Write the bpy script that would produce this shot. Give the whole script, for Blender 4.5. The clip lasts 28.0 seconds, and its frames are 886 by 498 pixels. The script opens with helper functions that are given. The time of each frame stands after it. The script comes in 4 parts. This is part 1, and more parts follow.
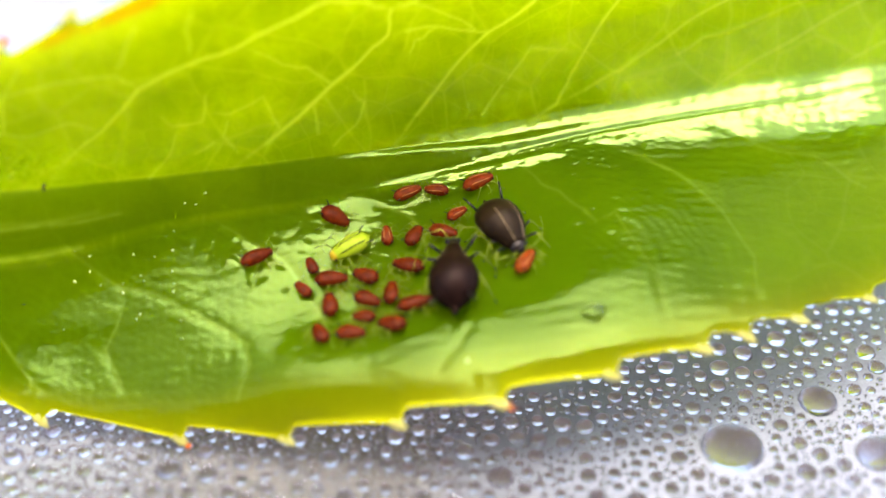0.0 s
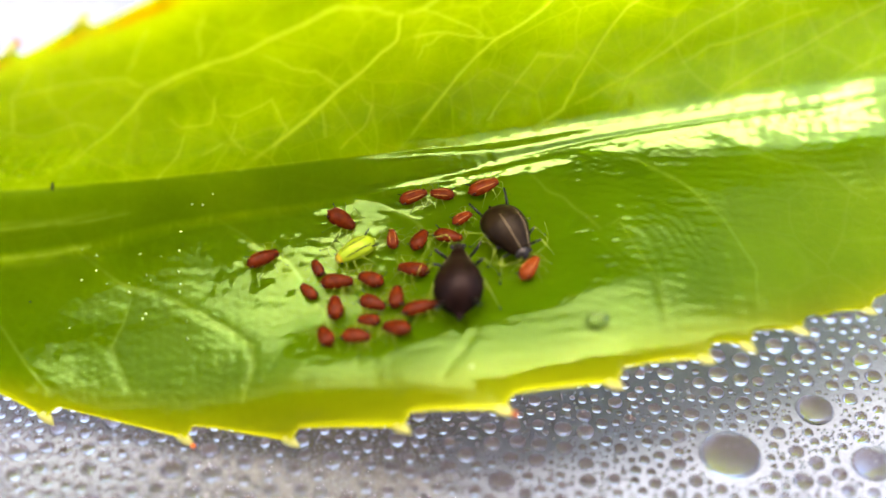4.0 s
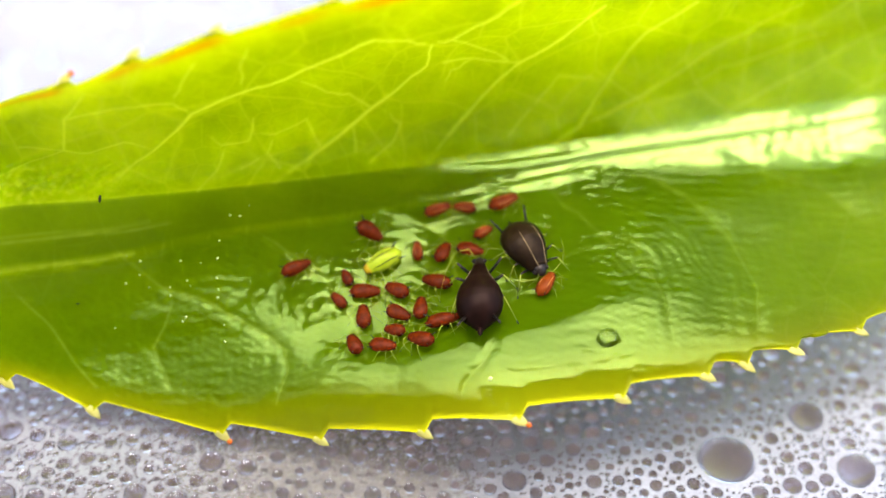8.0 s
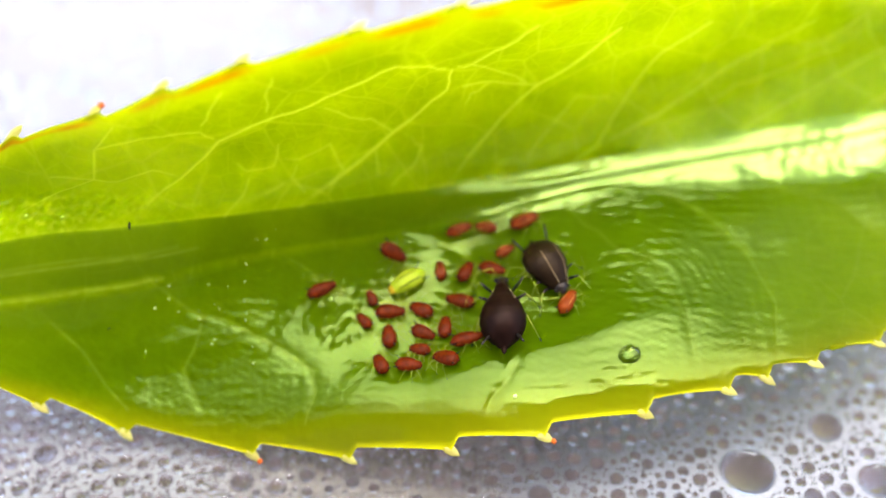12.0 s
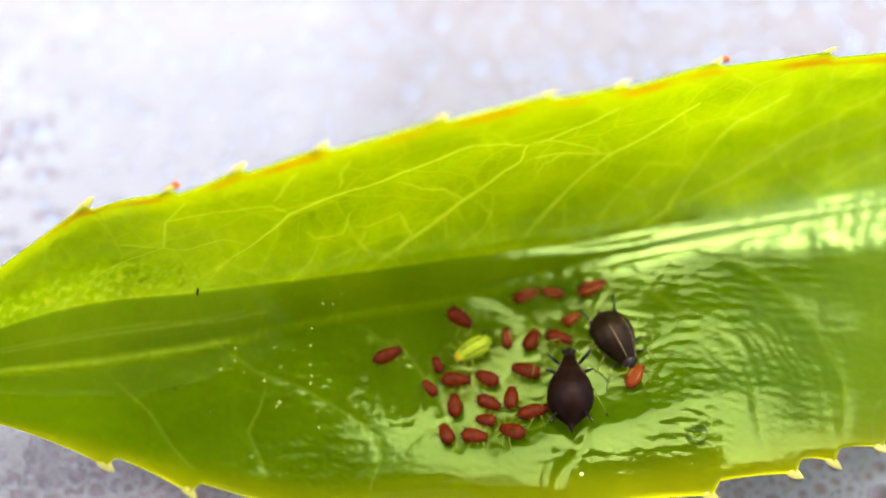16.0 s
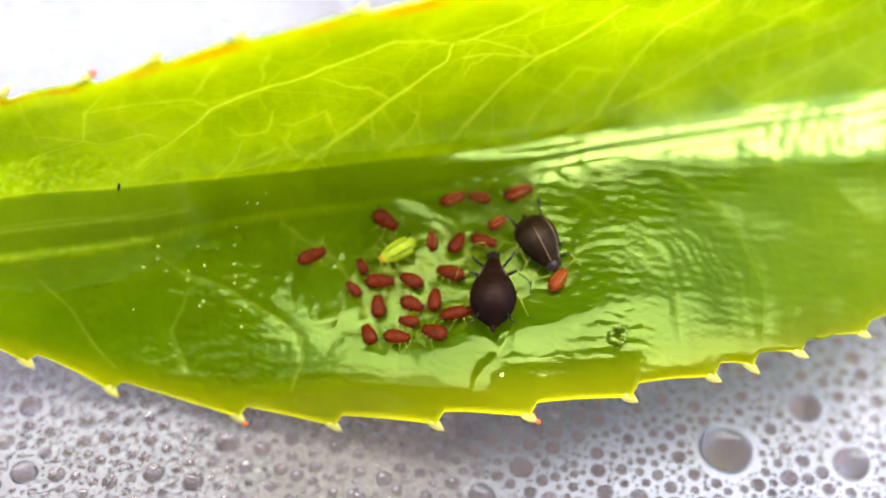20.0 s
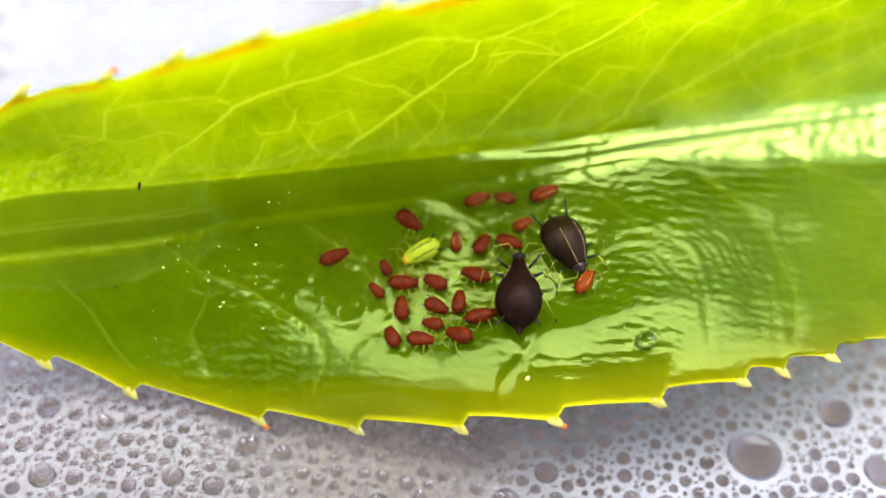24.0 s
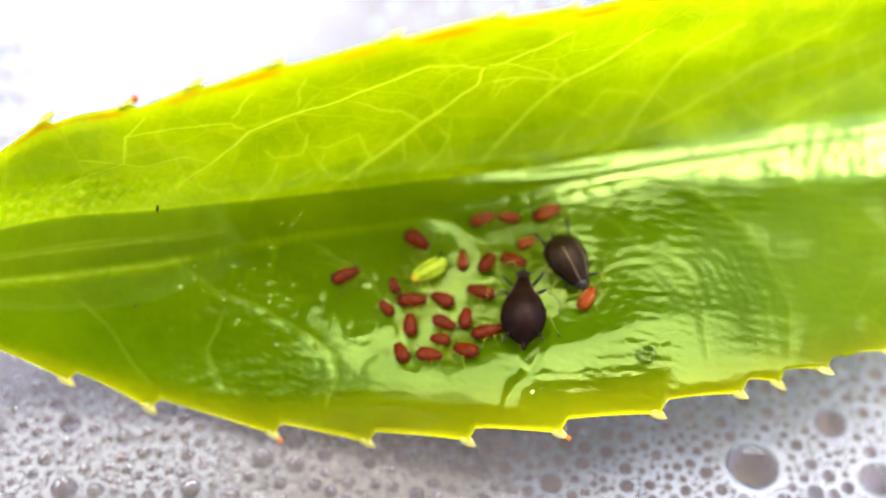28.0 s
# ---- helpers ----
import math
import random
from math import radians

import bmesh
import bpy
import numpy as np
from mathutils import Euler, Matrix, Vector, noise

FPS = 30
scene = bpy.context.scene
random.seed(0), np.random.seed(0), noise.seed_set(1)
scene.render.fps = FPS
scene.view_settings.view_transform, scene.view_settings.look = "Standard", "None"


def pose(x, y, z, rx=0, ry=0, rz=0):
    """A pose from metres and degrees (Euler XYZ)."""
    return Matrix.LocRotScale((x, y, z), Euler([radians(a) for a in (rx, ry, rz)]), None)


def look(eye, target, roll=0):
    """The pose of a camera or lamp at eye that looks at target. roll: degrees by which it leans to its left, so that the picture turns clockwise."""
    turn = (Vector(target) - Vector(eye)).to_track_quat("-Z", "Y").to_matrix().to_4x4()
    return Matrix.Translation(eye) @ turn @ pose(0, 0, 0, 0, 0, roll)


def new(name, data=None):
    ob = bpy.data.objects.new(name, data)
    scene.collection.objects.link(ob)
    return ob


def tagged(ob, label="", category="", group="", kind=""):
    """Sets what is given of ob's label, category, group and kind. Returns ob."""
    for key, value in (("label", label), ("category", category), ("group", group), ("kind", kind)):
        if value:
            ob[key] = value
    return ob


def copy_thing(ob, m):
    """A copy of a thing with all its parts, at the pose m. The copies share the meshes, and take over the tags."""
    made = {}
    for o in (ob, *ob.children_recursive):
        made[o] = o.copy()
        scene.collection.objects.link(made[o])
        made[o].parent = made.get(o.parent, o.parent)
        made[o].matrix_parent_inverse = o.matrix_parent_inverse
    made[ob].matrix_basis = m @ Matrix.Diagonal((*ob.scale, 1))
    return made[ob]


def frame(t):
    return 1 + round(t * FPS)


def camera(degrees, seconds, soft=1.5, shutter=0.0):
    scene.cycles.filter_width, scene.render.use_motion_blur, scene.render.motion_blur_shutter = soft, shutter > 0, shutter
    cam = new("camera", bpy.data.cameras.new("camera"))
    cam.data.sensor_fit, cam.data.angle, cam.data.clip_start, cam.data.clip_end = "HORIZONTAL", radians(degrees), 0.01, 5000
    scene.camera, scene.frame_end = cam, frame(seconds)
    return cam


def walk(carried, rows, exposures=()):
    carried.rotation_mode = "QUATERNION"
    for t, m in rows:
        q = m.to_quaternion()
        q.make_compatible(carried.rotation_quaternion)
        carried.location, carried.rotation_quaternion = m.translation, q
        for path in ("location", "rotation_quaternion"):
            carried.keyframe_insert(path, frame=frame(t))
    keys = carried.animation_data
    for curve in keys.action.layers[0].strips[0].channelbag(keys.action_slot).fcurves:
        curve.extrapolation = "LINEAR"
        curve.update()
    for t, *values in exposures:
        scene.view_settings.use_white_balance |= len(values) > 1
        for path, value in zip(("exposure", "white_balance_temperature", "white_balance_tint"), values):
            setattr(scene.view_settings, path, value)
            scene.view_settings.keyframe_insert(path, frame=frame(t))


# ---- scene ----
# all places below are in millimetres and are turned into metres by MM
MM = 0.001
cam = camera(38.47, 28.0, soft=1.5)
cam.data.dof.use_dof, cam.data.dof.focus_distance, cam.data.dof.aperture_fstop = True, 48.3 * MM, 20.0
# seconds, place, Euler degrees
PATH = [
    (0.0, -0.000, -34.673, 34.811, 50.40, 0.70, -0.58),
    (0.5, -0.193, -35.000, 35.155, 50.56, 0.34, -0.77),
    (1.0, -0.623, -35.192, 35.337, 50.52, -0.01, -0.81),
    (1.5, -0.887, -34.866, 35.232, 49.60, -0.03, -0.81),
    (2.0, -0.681, -35.127, 34.996, 49.79, -0.00, -0.82),
    (2.5, -0.469, -35.031, 35.130, 49.45, 0.10, -0.52),
    (3.0, -0.749, -34.795, 34.946, 49.64, 0.04, -0.53),
    (3.5, -0.619, -34.496, 34.972, 50.10, -0.09, -0.48),
    (5.5, -1.136, -32.978, 40.534, 44.87, -1.51, 0.14),
    (6.0, -1.411, -32.314, 40.557, 44.81, -1.31, 0.42),
    (6.5, -1.575, -32.735, 40.464, 44.53, -1.32, 0.49),
    (7.0, -1.700, -33.053, 41.066, 44.80, -1.51, 0.45),
    (7.5, -1.149, -33.577, 41.552, 44.84, -1.69, 0.32),
    (8.0, -1.775, -33.510, 41.226, 44.65, -1.50, 0.35),
    (8.5, -1.614, -33.992, 41.941, 45.02, -1.48, 0.38),
    (9.0, -1.748, -34.078, 41.823, 44.94, -1.65, 0.15),
    (9.5, -1.874, -33.758, 41.975, 44.94, -1.25, 0.15),
    (10.0, -2.074, -33.871, 42.024, 45.02, -0.87, 0.35),
    (10.5, -2.379, -33.702, 42.035, 44.56, -0.82, 0.21),
    (11.0, -2.438, -34.006, 42.181, 45.00, -0.77, 0.13),
    (11.5, -2.419, -33.913, 42.173, 44.84, -0.61, 0.11),
    (12.0, -2.295, -33.743, 42.299, 44.89, -0.49, -0.02),
    (12.5, -1.901, -34.409, 42.928, 44.44, -0.60, -0.44),
    (14.5, -2.654, -32.763, 42.164, 43.25, -0.48, -1.07),
    (15.0, -2.491, -31.962, 42.572, 42.78, -0.68, -0.59),
    (15.5, -4.004, -30.869, 44.088, 41.66, -0.40, 0.35),
    (16.0, -4.804, -28.996, 46.230, 40.94, -1.16, 1.23),
    (16.5, -5.364, -28.184, 47.032, 38.77, -1.92, 0.56),
    (17.0, -3.379, -29.421, 44.175, 37.71, -1.98, 0.26),
    (17.5, -3.056, -30.137, 45.180, 37.99, -2.07, 1.16),
    (18.0, -3.201, -29.625, 46.462, 38.47, -2.78, 0.82),
    (18.5, -3.290, -30.016, 45.537, 38.14, -2.29, 1.21),
    (19.0, -3.183, -30.037, 45.566, 38.39, -2.78, 0.88),
    (19.5, -3.314, -30.061, 44.681, 38.35, -2.45, 1.10),
    (20.0, -2.995, -30.221, 44.985, 38.56, -2.83, 1.06),
    (20.5, -3.652, -29.619, 44.677, 38.76, -2.63, 1.38),
    (22.5, -3.454, -29.574, 44.521, 39.05, -2.58, 1.63),
    (23.0, -3.326, -29.687, 44.137, 38.66, -2.47, 1.73),
    (23.5, -3.604, -29.583, 44.245, 38.52, -2.56, 1.60),
    (24.0, -3.571, -29.746, 44.281, 38.63, -2.63, 1.48),
    (24.5, -3.601, -29.785, 44.244, 38.52, -2.48, 1.61),
    (25.0, -3.353, -30.107, 44.455, 38.78, -2.50, 1.54),
    (25.5, -3.585, -29.980, 44.302, 38.74, -2.73, 1.46),
    (26.0, -3.450, -29.787, 44.441, 38.66, -2.65, 1.54),
    (26.5, -3.598, -29.704, 44.546, 38.62, -2.77, 1.46),
    (27.0, -3.571, -29.712, 44.473, 38.91, -2.51, 1.53),
    (27.5, -3.471, -29.805, 44.322, 39.05, -2.44, 1.65),
    (28.0, -3.724, -30.792, 45.799, 39.32, -2.27, 1.33),
]
EXPOSURES = [(0.0, 1.56), (15.5, 1.56), (16.0, 1.53), (17.0, 1.36), (18.0, 1.81), (20.0, 1.76), (23.0, 1.71), (27.0, 1.71), (28.0, 1.81)]
walk(cam, [(t, pose(x * MM, y * MM, z * MM, rx, ry, rz)) for t, x, y, z, rx, ry, rz in PATH], EXPOSURES)

# ---- light: a wide veiled sun straight above the leaf, and the sky ----
SUN_UP, SUN_TURN = 86.5, 180.0
world = bpy.data.worlds.new("sky")
scene.world = world
world.use_nodes = True
sky = world.node_tree.nodes.new("ShaderNodeTexSky")
sky.sky_type, sky.sun_disc = "NISHITA", False
sky.sun_elevation, sky.sun_rotation, sky.dust_density = radians(SUN_UP), radians(SUN_TURN), 5.0
world.node_tree.links.new(sky.outputs[0], world.node_tree.nodes["Background"].inputs[0])
world.node_tree.nodes["Background"].inputs[1].default_value = 0.28
sun = new("sun", bpy.data.lights.new("sun", "SUN"))
sun.data.energy, sun.data.angle, sun.data.color = 3.05, radians(56), (1.0, 0.96, 0.87)
sun.matrix_world = look((0, 0, 0), (-math.sin(radians(SUN_TURN)) * math.cos(radians(SUN_UP)), -math.cos(radians(SUN_TURN)) * math.cos(radians(SUN_UP)), -math.sin(radians(SUN_UP))))

# ---- materials ----
def material(name):
    m = bpy.data.materials.new(name)
    m.use_nodes = True
    return m, m.node_tree.nodes, m.node_tree.links, m.node_tree.nodes["Principled BSDF"]


def mm_coords(nodes, links, stretch=(1000, 1000, 1000)):
    tc, mp = nodes.new("ShaderNodeTexCoord"), nodes.new("ShaderNodeMapping")
    mp.inputs["Scale"].default_value = stretch
    links.new(tc.outputs["Object"], mp.inputs["Vector"])
    return mp.outputs["Vector"]


def noise_node(nodes, links, vec, scale, detail=4.0, rough=0.55):
    n = nodes.new("ShaderNodeTexNoise")
    n.inputs["Scale"].default_value, n.inputs["Detail"].default_value, n.inputs["Roughness"].default_value = scale, detail, rough
    links.new(vec, n.inputs["Vector"])
    return n.outputs["Fac"]


def noise_colour(nodes, links, vec, scale):
    n = nodes.new("ShaderNodeTexNoise")
    n.inputs["Scale"].default_value = scale
    links.new(vec, n.inputs["Vector"])
    return n.outputs["Color"]


def ramp(nodes, links, fac, stops):
    r = nodes.new("ShaderNodeValToRGB")
    while len(r.color_ramp.elements) < len(stops):
        r.color_ramp.elements.new(0.5)
    for e, (p, c) in zip(r.color_ramp.elements, stops):
        e.position, e.color = p, (*c, 1)
    links.new(fac, r.inputs["Fac"])
    return r.outputs["Color"]


def mix_colour(nodes, links, fac, a, b, mode="MIX"):
    m = nodes.new("ShaderNodeMix")
    m.data_type, m.blend_type = "RGBA", mode
    for sock, v in ((m.inputs[0], fac), (m.inputs[6], a), (m.inputs[7], b)):
        if isinstance(v, (int, float)):
            sock.default_value = v
        elif isinstance(v, tuple):
            sock.default_value = (*v, 1)
        else:
            links.new(v, sock)
    return m.outputs[2]


def bump(nodes, links, height, strength, distance, normal=None):
    b = nodes.new("ShaderNodeBump")
    b.inputs["Strength"].default_value, b.inputs["Distance"].default_value = strength, distance
    links.new(height, b.inputs["Height"])
    if normal is not None:
        links.new(normal, b.inputs["Normal"])
    return b.outputs["Normal"]


def leaf_material(name, dark, light, glow_dark, glow_light, rim, through_share, gloss):
    """Waxy leaf tissue: reflecting and light-passing colours, a yellow rim and a reddish line by the attribute edge."""
    m, nodes, links, p = material(name)
    vec = mm_coords(nodes, links)
    big, small = noise_node(nodes, links, vec, 0.28, 3), noise_node(nodes, links, vec, 3.2, 5)
    both = nodes.new("ShaderNodeMath")
    both.operation = "MULTIPLY_ADD"
    links.new(small, both.inputs[0])
    both.inputs[1].default_value = 0.45
    links.new(big, both.inputs[2])
    edge = nodes.new("ShaderNodeAttribute")
    edge.attribute_name = "edge"
    cells = nodes.new("ShaderNodeTexVoronoi")
    cells.feature, cells.inputs["Scale"].default_value = "DISTANCE_TO_EDGE", 0.95
    links.new(vec, cells.inputs["Vector"])
    wide = nodes.new("ShaderNodeTexVoronoi")
    wide.feature, wide.inputs["Scale"].default_value = "DISTANCE_TO_EDGE", 0.36
    wobble = mix_colour(nodes, links, 0.3, vec, noise_colour(nodes, links, vec, 0.45), "LINEAR_LIGHT")
    links.new(wobble, wide.inputs["Vector"])
    net = ramp(nodes, links, cells.outputs["Distance"], [(0.0, (0.16, 0.16, 0.16)), (0.07, (0.0, 0.0, 0.0))])
    net2 = ramp(nodes, links, wide.outputs["Distance"], [(0.0, (0.32, 0.32, 0.32)), (0.045, (0.0, 0.0, 0.0))])
    net = mix_colour(nodes, links, 1.0, net, net2, "LIGHTEN")
    base = ramp(nodes, links, both.outputs[0], [(0.45, dark), (0.95, light)])
    glow = ramp(nodes, links, both.outputs[0], [(0.55, glow_dark), (0.9, glow_light)])
    flesh_shade, thick_part = nodes.new("ShaderNodeAttribute"), nodes.new("ShaderNodeMath")
    flesh_shade.attribute_name = "flesh_shade"
    thick_part.operation, thick_part.inputs[0].default_value, thick_part.use_clamp = "SUBTRACT", 1.0, True
    links.new(flesh_shade.outputs["Fac"], thick_part.inputs[1])
    net = mix_colour(nodes, links, 1.0, net, thick_part.outputs[0], "MULTIPLY")
    # thick midrib tissue, and the half painted as shaded, pass a deeper green
    deep = nodes.new("ShaderNodeMath")
    deep.operation, deep.inputs[1].default_value, deep.use_clamp = "MULTIPLY", 0.7, True
    links.new(flesh_shade.outputs["Fac"], deep.inputs[0])
    glow = mix_colour(nodes, links, deep.outputs[0], glow, (0.43, 0.53, 0.0003))
    glow = mix_colour(nodes, links, net, glow, (0.98, 0.96, 0.12))
    cord = nodes.new("ShaderNodeAttribute")
    cord.attribute_name = "vein"
    glow = mix_colour(nodes, links, cord.outputs["Fac"], glow, (1.0, 0.98, 0.2))
    base = mix_colour(nodes, links, cord.outputs["Fac"], base, (0.42, 0.55, 0.04))
    base = mix_colour(nodes, links, edge.outputs["Fac"], base, rim)
    glow = mix_colour(nodes, links, edge.outputs["Fac"], glow, rim)
    red = nodes.new("ShaderNodeAttribute")
    red.attribute_name = "red"
    glow = mix_colour(nodes, links, red.outputs["Fac"], glow, (0.9, 0.22, 0.0))
    base = mix_colour(nodes, links, red.outputs["Fac"], base, (0.5, 0.09, 0.0))
    links.new(base, p.inputs["Base Color"])
    p.inputs["Roughness"].default_value, p.inputs["Specular IOR Level"].default_value = 0.6, 0.0
    fine = noise_node(nodes, links, vec, 4.2, 2.0)
    n1 = bump(nodes, links, fine, 0.28, 0.000025)
    n2 = bump(nodes, links, small, 0.25, 0.00002, n1)
    links.new(n2, p.inputs["Normal"])
    tr, mx = nodes.new("ShaderNodeBsdfTranslucent"), nodes.new("ShaderNodeMixShader")
    links.new(glow, tr.inputs["Color"])
    share = nodes.new("ShaderNodeMath")
    share.operation, share.inputs[1].default_value, share.inputs[2].default_value = "MULTIPLY_ADD", 0.1, through_share
    thin = nodes.new("ShaderNodeMath")
    thin.operation = "MAXIMUM"
    links.new(cord.outputs["Fac"], thin.inputs[0])
    links.new(edge.outputs["Fac"], thin.inputs[1])
    links.new(thin.outputs[0], share.inputs[0])
    less = nodes.new("ShaderNodeMath")
    less.operation, less.inputs[1].default_value = "MULTIPLY_ADD", -0.3
    links.new(flesh_shade.outputs["Fac"], less.inputs[0])
    links.new(share.outputs[0], less.inputs[2])
    links.new(less.outputs[0], mx.inputs["Fac"])
    links.new(p.outputs[0], mx.inputs[1])
    links.new(tr.outputs[0], mx.inputs[2])
    # the wax on top: a clear gloss
    wax, fres, top = nodes.new("ShaderNodeBsdfGlossy"), nodes.new("ShaderNodeFresnel"), nodes.new("ShaderNodeMixShader")
    wax.inputs["Roughness"].default_value, fres.inputs["IOR"].default_value = gloss, 1.37
    wax.inputs["Color"].default_value = (0.72, 1.0, 0.28, 1)
    links.new(n2, wax.inputs["Normal"])
    links.new(n2, fres.inputs["Normal"])
    # the wax attribute scales how strong the sheen is, place by place
    sheen_gain, more = nodes.new("ShaderNodeAttribute"), nodes.new("ShaderNodeMath")
    sheen_gain.attribute_name, more.operation, more.use_clamp = "wax", "MULTIPLY", True
    links.new(fres.outputs[0], more.inputs[0])
    links.new(sheen_gain.outputs["Fac"], more.inputs[1])
    links.new(more.outputs[0], top.inputs["Fac"])
    links.new(mx.outputs[0], top.inputs[1])
    links.new(wax.outputs[0], top.inputs[2])
    links.new(top.outputs[0], nodes["Material Output"].inputs["Surface"])
    return m


def plain(name, a, b, rough, scale, spec=0.22, relief=0.3, dist=0.00001, through_share=0.0, sss=0.0):
    """A surface of two near colours in grains of about 1 / scale millimetres, with slight relief; each object varies a little."""
    m, nodes, links, p = material(name)
    vec = mm_coords(nodes, links)
    f = noise_node(nodes, links, vec, scale, 4)
    col = ramp(nodes, links, f, [(0.3, a), (0.7, b)])
    info = nodes.new("ShaderNodeObjectInfo")
    vary = ramp(nodes, links, info.outputs["Random"], [(0.0, (0.8, 0.8, 0.8)), (1.0, (1.0, 1.0, 1.0))])
    col = mix_colour(nodes, links, 1.0, col, vary, "MULTIPLY")
    links.new(col, p.inputs["Base Color"])
    p.inputs["Roughness"].default_value, p.inputs["Specular IOR Level"].default_value = rough, spec
    p.inputs["Specular Tint"].default_value = (*[0.5 + 0.5 * c / max(b) for c in b], 1)
    if sss:
        p.inputs["Subsurface Weight"].default_value = sss
        p.inputs["Subsurface Radius"].default_value, p.inputs["Subsurface Scale"].default_value = (1.0, 0.3, 0.2), 0.0002
    links.new(bump(nodes, links, f, relief, dist), p.inputs["Normal"])
    if through_share:
        tr, mx = nodes.new("ShaderNodeBsdfTranslucent"), nodes.new("ShaderNodeMixShader")
        links.new(col, tr.inputs["Color"])
        mx.inputs["Fac"].default_value = through_share
        links.new(p.outputs[0], mx.inputs[1])
        links.new(tr.outputs[0], mx.inputs[2])
        links.new(mx.outputs[0], nodes["Material Output"].inputs["Surface"])
    return m


def water(name):
    """Clear water that bends light; its gloss begins only where the view grazes it."""
    m, nodes, links, _ = material(name)
    bent, gloss, top = nodes.new("ShaderNodeBsdfRefraction"), nodes.new("ShaderNodeBsdfGlossy"), nodes.new("ShaderNodeMixShader")
    bent.inputs["Color"].default_value, bent.inputs["Roughness"].default_value, bent.inputs["IOR"].default_value = (0.97, 0.98, 1.0, 1), 0.02, 1.33
    gloss.inputs["Roughness"].default_value = 0.03
    fres, late = nodes.new("ShaderNodeFresnel"), nodes.new("ShaderNodeMapRange")
    fres.inputs["IOR"].default_value, late.inputs["From Min"].default_value = 1.33, 0.02
    late.inputs["From Max"].default_value = 0.5
    links.new(fres.outputs[0], late.inputs["Value"])
    links.new(late.outputs[0], top.inputs["Fac"])
    links.new(bent.outputs[0], top.inputs[1])
    links.new(gloss.outputs[0], top.inputs[2])
    links.new(top.outputs[0], nodes["Material Output"].inputs["Surface"])
    return m


def table_material():
    m, nodes, links, p = material("table_top")
    vec = mm_coords(nodes, links)
    big, small = noise_node(nodes, links, vec, 0.03, 3), noise_node(nodes, links, vec, 0.6, 4)
    col = ramp(nodes, links, big, [(0.3, (0.04, 0.022, 0.02)), (0.7, (0.066, 0.038, 0.034))])
    grain = ramp(nodes, links, small, [(0.3, (0.9, 0.9, 0.9)), (0.7, (1.0, 1.0, 1.0))])
    links.new(mix_colour(nodes, links, 1.0, col, grain, "MULTIPLY"), p.inputs["Base Color"])
    p.inputs["Roughness"].default_value = 0.5
    links.new(bump(nodes, links, small, 0.4, 0.0002), p.inputs["Normal"])
    return m


def sheet_material():
    """Clear plastic film, slightly milky: passes light straight on, with a gloss that grows towards grazing views."""
    m, nodes, links, p = material("clear_plastic")
    vec = mm_coords(nodes, links)
    small = noise_node(nodes, links, vec, 1.8, 5)
    nrm = bump(nodes, links, small, 0.3, 0.00003)
    p.inputs["Base Color"].default_value = (0.75, 0.76, 0.82, 1)
    p.inputs["Roughness"].default_value, p.inputs["Specular IOR Level"].default_value = 0.12, 0.5
    links.new(nrm, p.inputs["Normal"])
    clear, mx = nodes.new("ShaderNodeBsdfTransparent"), nodes.new("ShaderNodeMixShader")
    mx.inputs["Fac"].default_value = 0.012
    links.new(clear.outputs[0], mx.inputs[1])
    links.new(p.outputs[0], mx.inputs[2])
    gloss, fres, top = nodes.new("ShaderNodeBsdfGlossy"), nodes.new("ShaderNodeFresnel"), nodes.new("ShaderNodeMixShader")
    gloss.inputs["Roughness"].default_value, fres.inputs["IOR"].default_value = 0.1, 1.3
    links.new(nrm, gloss.inputs["Normal"])
    links.new(fres.outputs[0], top.inputs["Fac"])
    links.new(mx.outputs[0], top.inputs[1])
    links.new(gloss.outputs[0], top.inputs[2])
    links.new(top.outputs[0], nodes["Material Output"].inputs["Surface"])
    return m


